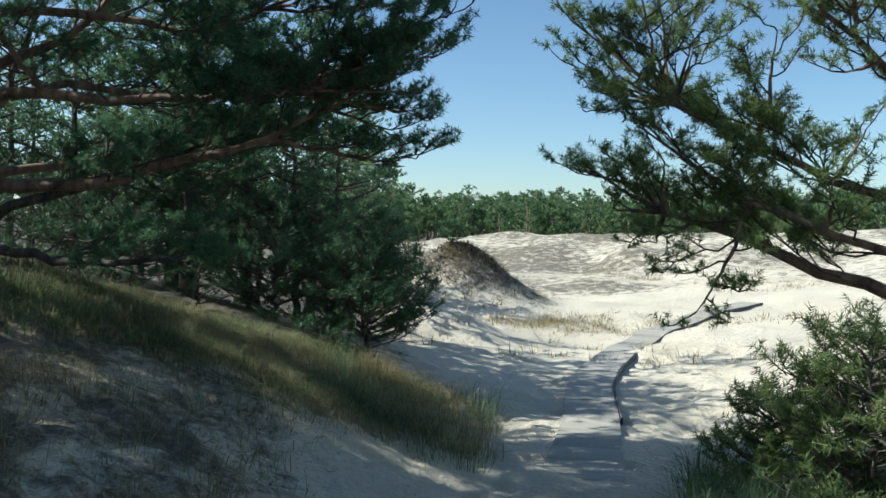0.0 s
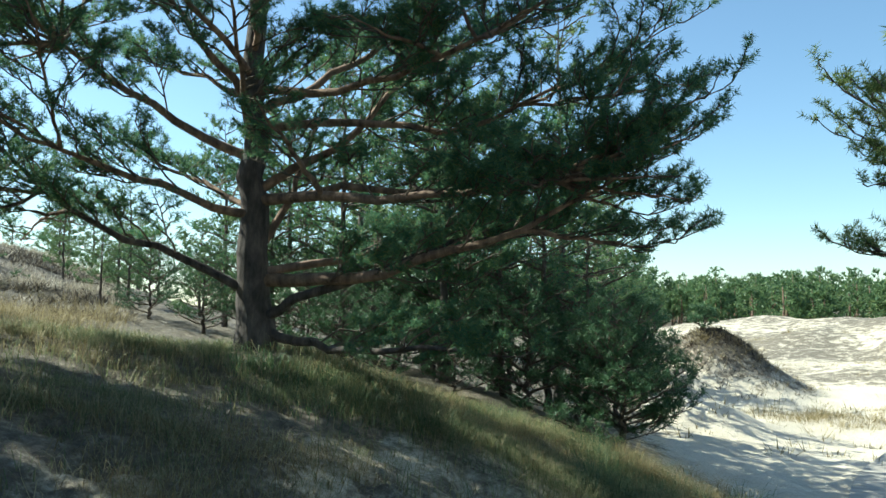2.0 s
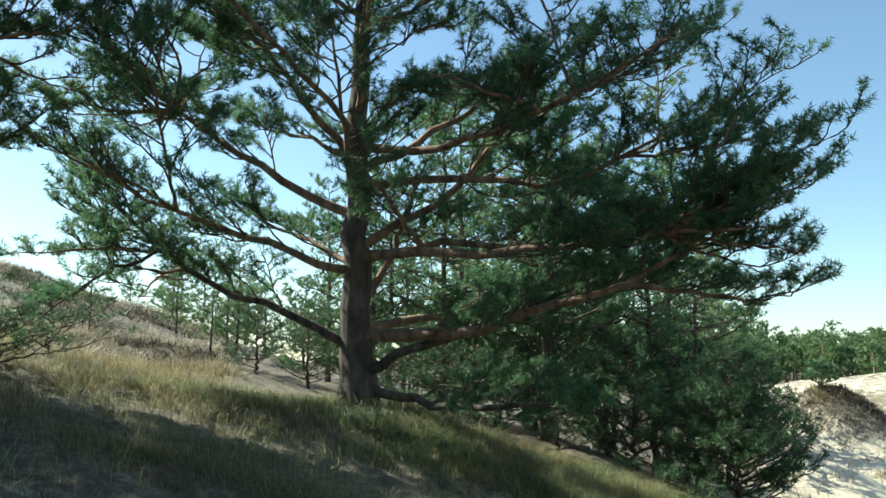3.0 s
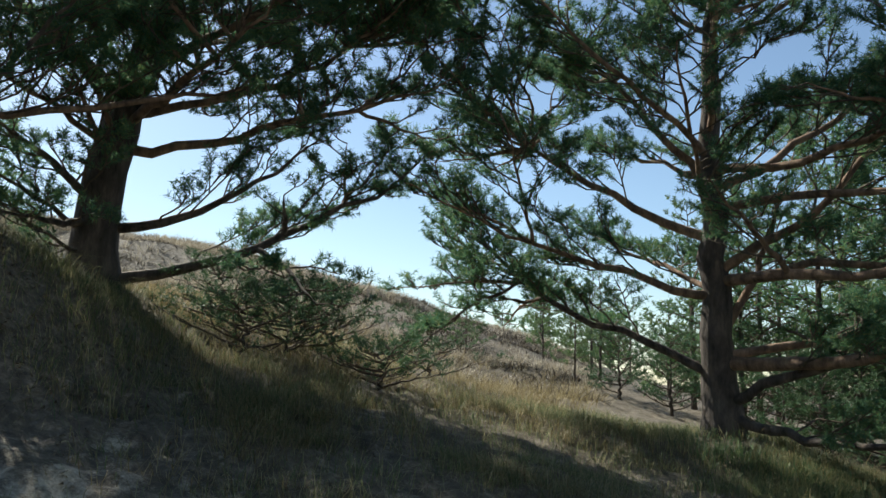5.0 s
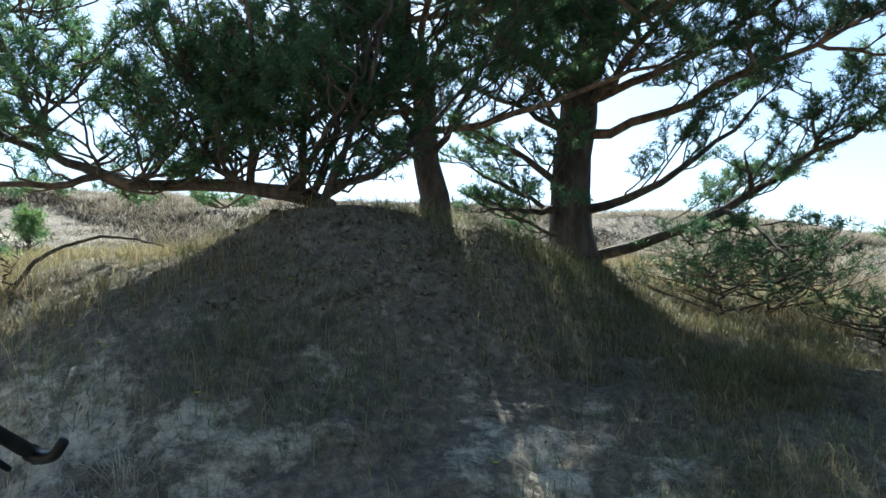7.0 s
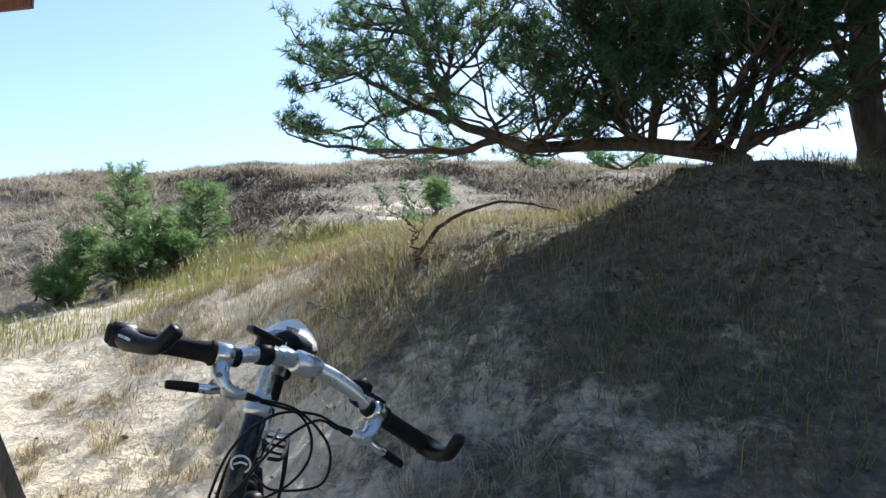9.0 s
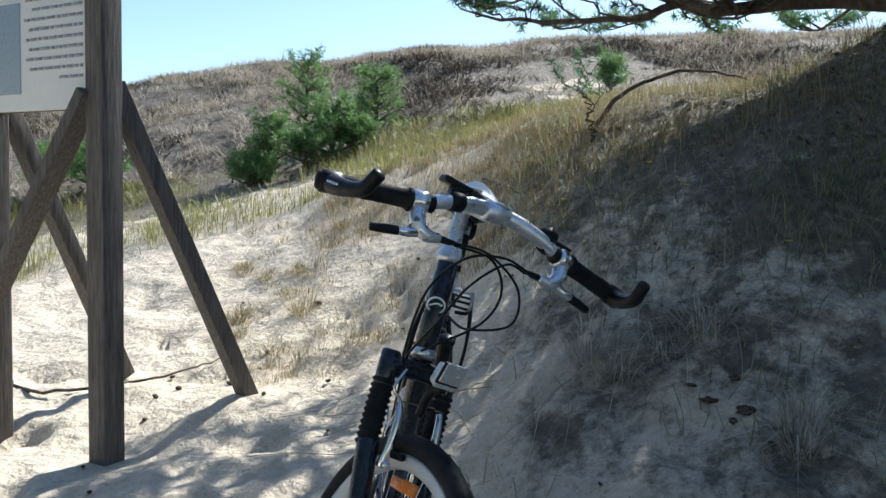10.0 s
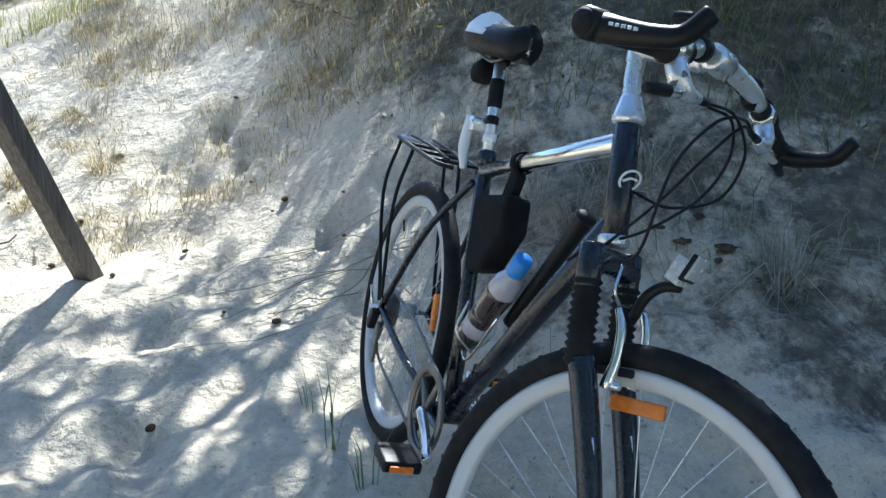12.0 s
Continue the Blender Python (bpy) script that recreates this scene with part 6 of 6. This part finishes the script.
for x, y in spots:
    if (x + 2.1) ** 2 + (y + 1.15) ** 2 < 0.25:
        continue
    ob = new("pine_cone", cone_mesh)
    ob.matrix_world = pose(*on_ground(x, y, -0.010), crng.uniform(-20, 20), crng.uniform(-20, 20), crng.uniform(0, 360)) @ Matrix.Scale(crng.uniform(0.3, 0.75), 4)
    tagged(ob, "small dark pine cone lying on the sand", "pine cone", "fallen pine cones")
for x, y, s in ((-3.2, -0.5, 1.1), (-3.14, -0.37, 1.5), (-3.25, -0.57, 0.8), (-3.3, -0.44, 0.9), (-3.06, -0.28, 0.7), (-4.7, -3.3, 1.2), (-5.9, 0.2, 2.2), (-5.7, -0.1, 1.8), (-5.8, -0.35, 1.5)):
    bm = bmesh.new()
    bmesh.ops.create_icosphere(bm, subdivisions=3, radius=0.020 * s)
    for v in bm.verts:
        v.co *= 1 + 0.95 * noise.noise(v.co * 62 + Vector((x, y, 0)) * 9)
        v.co.z *= 0.45
    me = bpy.data.meshes.new("clod")
    bm.to_mesh(me)
    bm.free()
    me.materials.append(CONE)
    ob = new("clod", me)
    ob.matrix_world = pose(*on_ground(x, y, -0.006), 0, 0, 40 * s)
    tagged(ob, "dark crumbling clod of earth on the slope", "clod", "dark clods")


YELLOW = leaf_mat("yellow petals", [(0.0, (0.62, 0.47, 0.02)), (1.0, (0.80, 0.66, 0.05))], 0.4)
for k, (x, y, h) in enumerate(((-4.38, -1.5, 0.16), (-3.84, -0.36, 0.12), (-4.62, 0.03, 0.15), (-4.24, -0.88, 0.17), (-4.1, -0.82, 0.2), (-4.5, -1.1, 0.14), (-3.3, 0.9, 0.12), (-4.9, 0.7, 0.15))):
    flower = thing("flower", on_ground(x, y), "small yellow flower on a thin green stem", "flower", "yellow flowers")
    V, F = tubes([(np.array([[0, 0, -0.02], [0.008, 0.004, h * 0.5], [0.004, 0.01, h]]), np.array([0.0016, 0.0014, 0.001]))], 5)
    part("stem", fast_mesh("stem", V, F, [GRASS_GREEN]), flower)
    a = np.arange(9) * 2 * math.pi / 9
    c = np.array([0.004, 0.01, h])
    ring = np.stack([np.cos(a), np.sin(a), 0.35 + 0 * a], 1) * 0.015
    V = np.vstack([np.stack([c + ring[i] * 0.2, c + (ring[i] + ring[(i + 1) % 9]) * 0.5 + [0, 0, 0.002], c + ring[i] * 1.15, c + (ring[i] + ring[i - 1]) * 0.5 + [0, 0, 0.002]]) for i in range(9)])
    part("petals", fast_mesh("petals", V, np.arange(36).reshape(9, 4), [YELLOW], False), flower)


def stick(pts, r, label, seed):
    """A dead branch over the ground through (x, y, height above the sand)."""
    rng = np.random.default_rng(seed)
    p = curve_pts([(x, y, float(height(x, y)) + h) for x, y, h in pts], 24)
    p[1:-1] += rng.normal(size=(len(p) - 2, 3)) * r * 0.5
    V, F = closed_tube(p, np.linspace(r, r * 0.35, len(p)), 8)
    ob = new("dead_branch", fast_mesh("dead_branch", V, F, [TWIG]))
    return tagged(ob, label, "branch", "dead branches")


stick([(-5.72, -1.86, 0.0), (-5.86, -1.72, 0.12), (-6.0, -1.58, 0.17), (-6.12, -1.36, 0.21), (-6.2, -1.2, 0.19), (-6.3, -0.95, 0.1)], 0.018, "bent dead branch on the bank", 1)
stick([(-5.76, -2.65, 0.06), (-5.5, -2.38, 0.05), (-5.26, -2.13, 0.02)], 0.009, "thin dead stick on the bank", 2)
stick([(-3.3, -4.6, 0.01), (-3.2, -4.0, 0.03), (-3.5, -3.5, 0.02), (-3.9, -3.4, 0.03)], 0.012, "thin root lying on the sand", 3)


def dry_stalks(paths, label, seed):
    """Fallen straw lying over the sand along the given lines."""
    rng = np.random.default_rng(seed)
    lines = []
    for a, b, n in paths:
        for k in range(n):
            p = np.array(a) + rng.normal(size=2) * 0.07
            q = np.array(b) + rng.normal(size=2) * 0.13
            s = np.linspace(0, 1, 7)[:, None]
            xy = p + (q - p) * s + rng.normal(size=2) * 0.09 * np.sin(math.pi * s)
            z = height(xy[:, 0], xy[:, 1]) + 0.004 + rng.uniform(0.005, 0.05) * np.sin(math.pi * s[:, 0])
            lines.append((np.column_stack([xy, z]), np.linspace(0.0027, 0.0012, 7)))
    V, F = tubes(lines, 3)
    return tagged(new("dry_stalks", fast_mesh("dry_stalks", V, F, [TUSSOCK])), label, "straw", kind="stuff")


dry_stalks([((-3.35, -1.45), (-3.12, -2.4), 3), ((-3.3, -1.5), (-3.25, -1.95), 4), ((-3.45, -1.4), (-3.6, -1.9), 2)], "dry straw fallen over the sand by the bicycle", 8)
dry_stalks([((-3.35, -1.0), (-3.0, -0.9), 5), ((-3.6, -0.65), (-3.2, -0.5), 7), ((-3.6, -0.65), (-3.25, -0.95), 6)], "dry straw hanging down the shaded slope", 9)
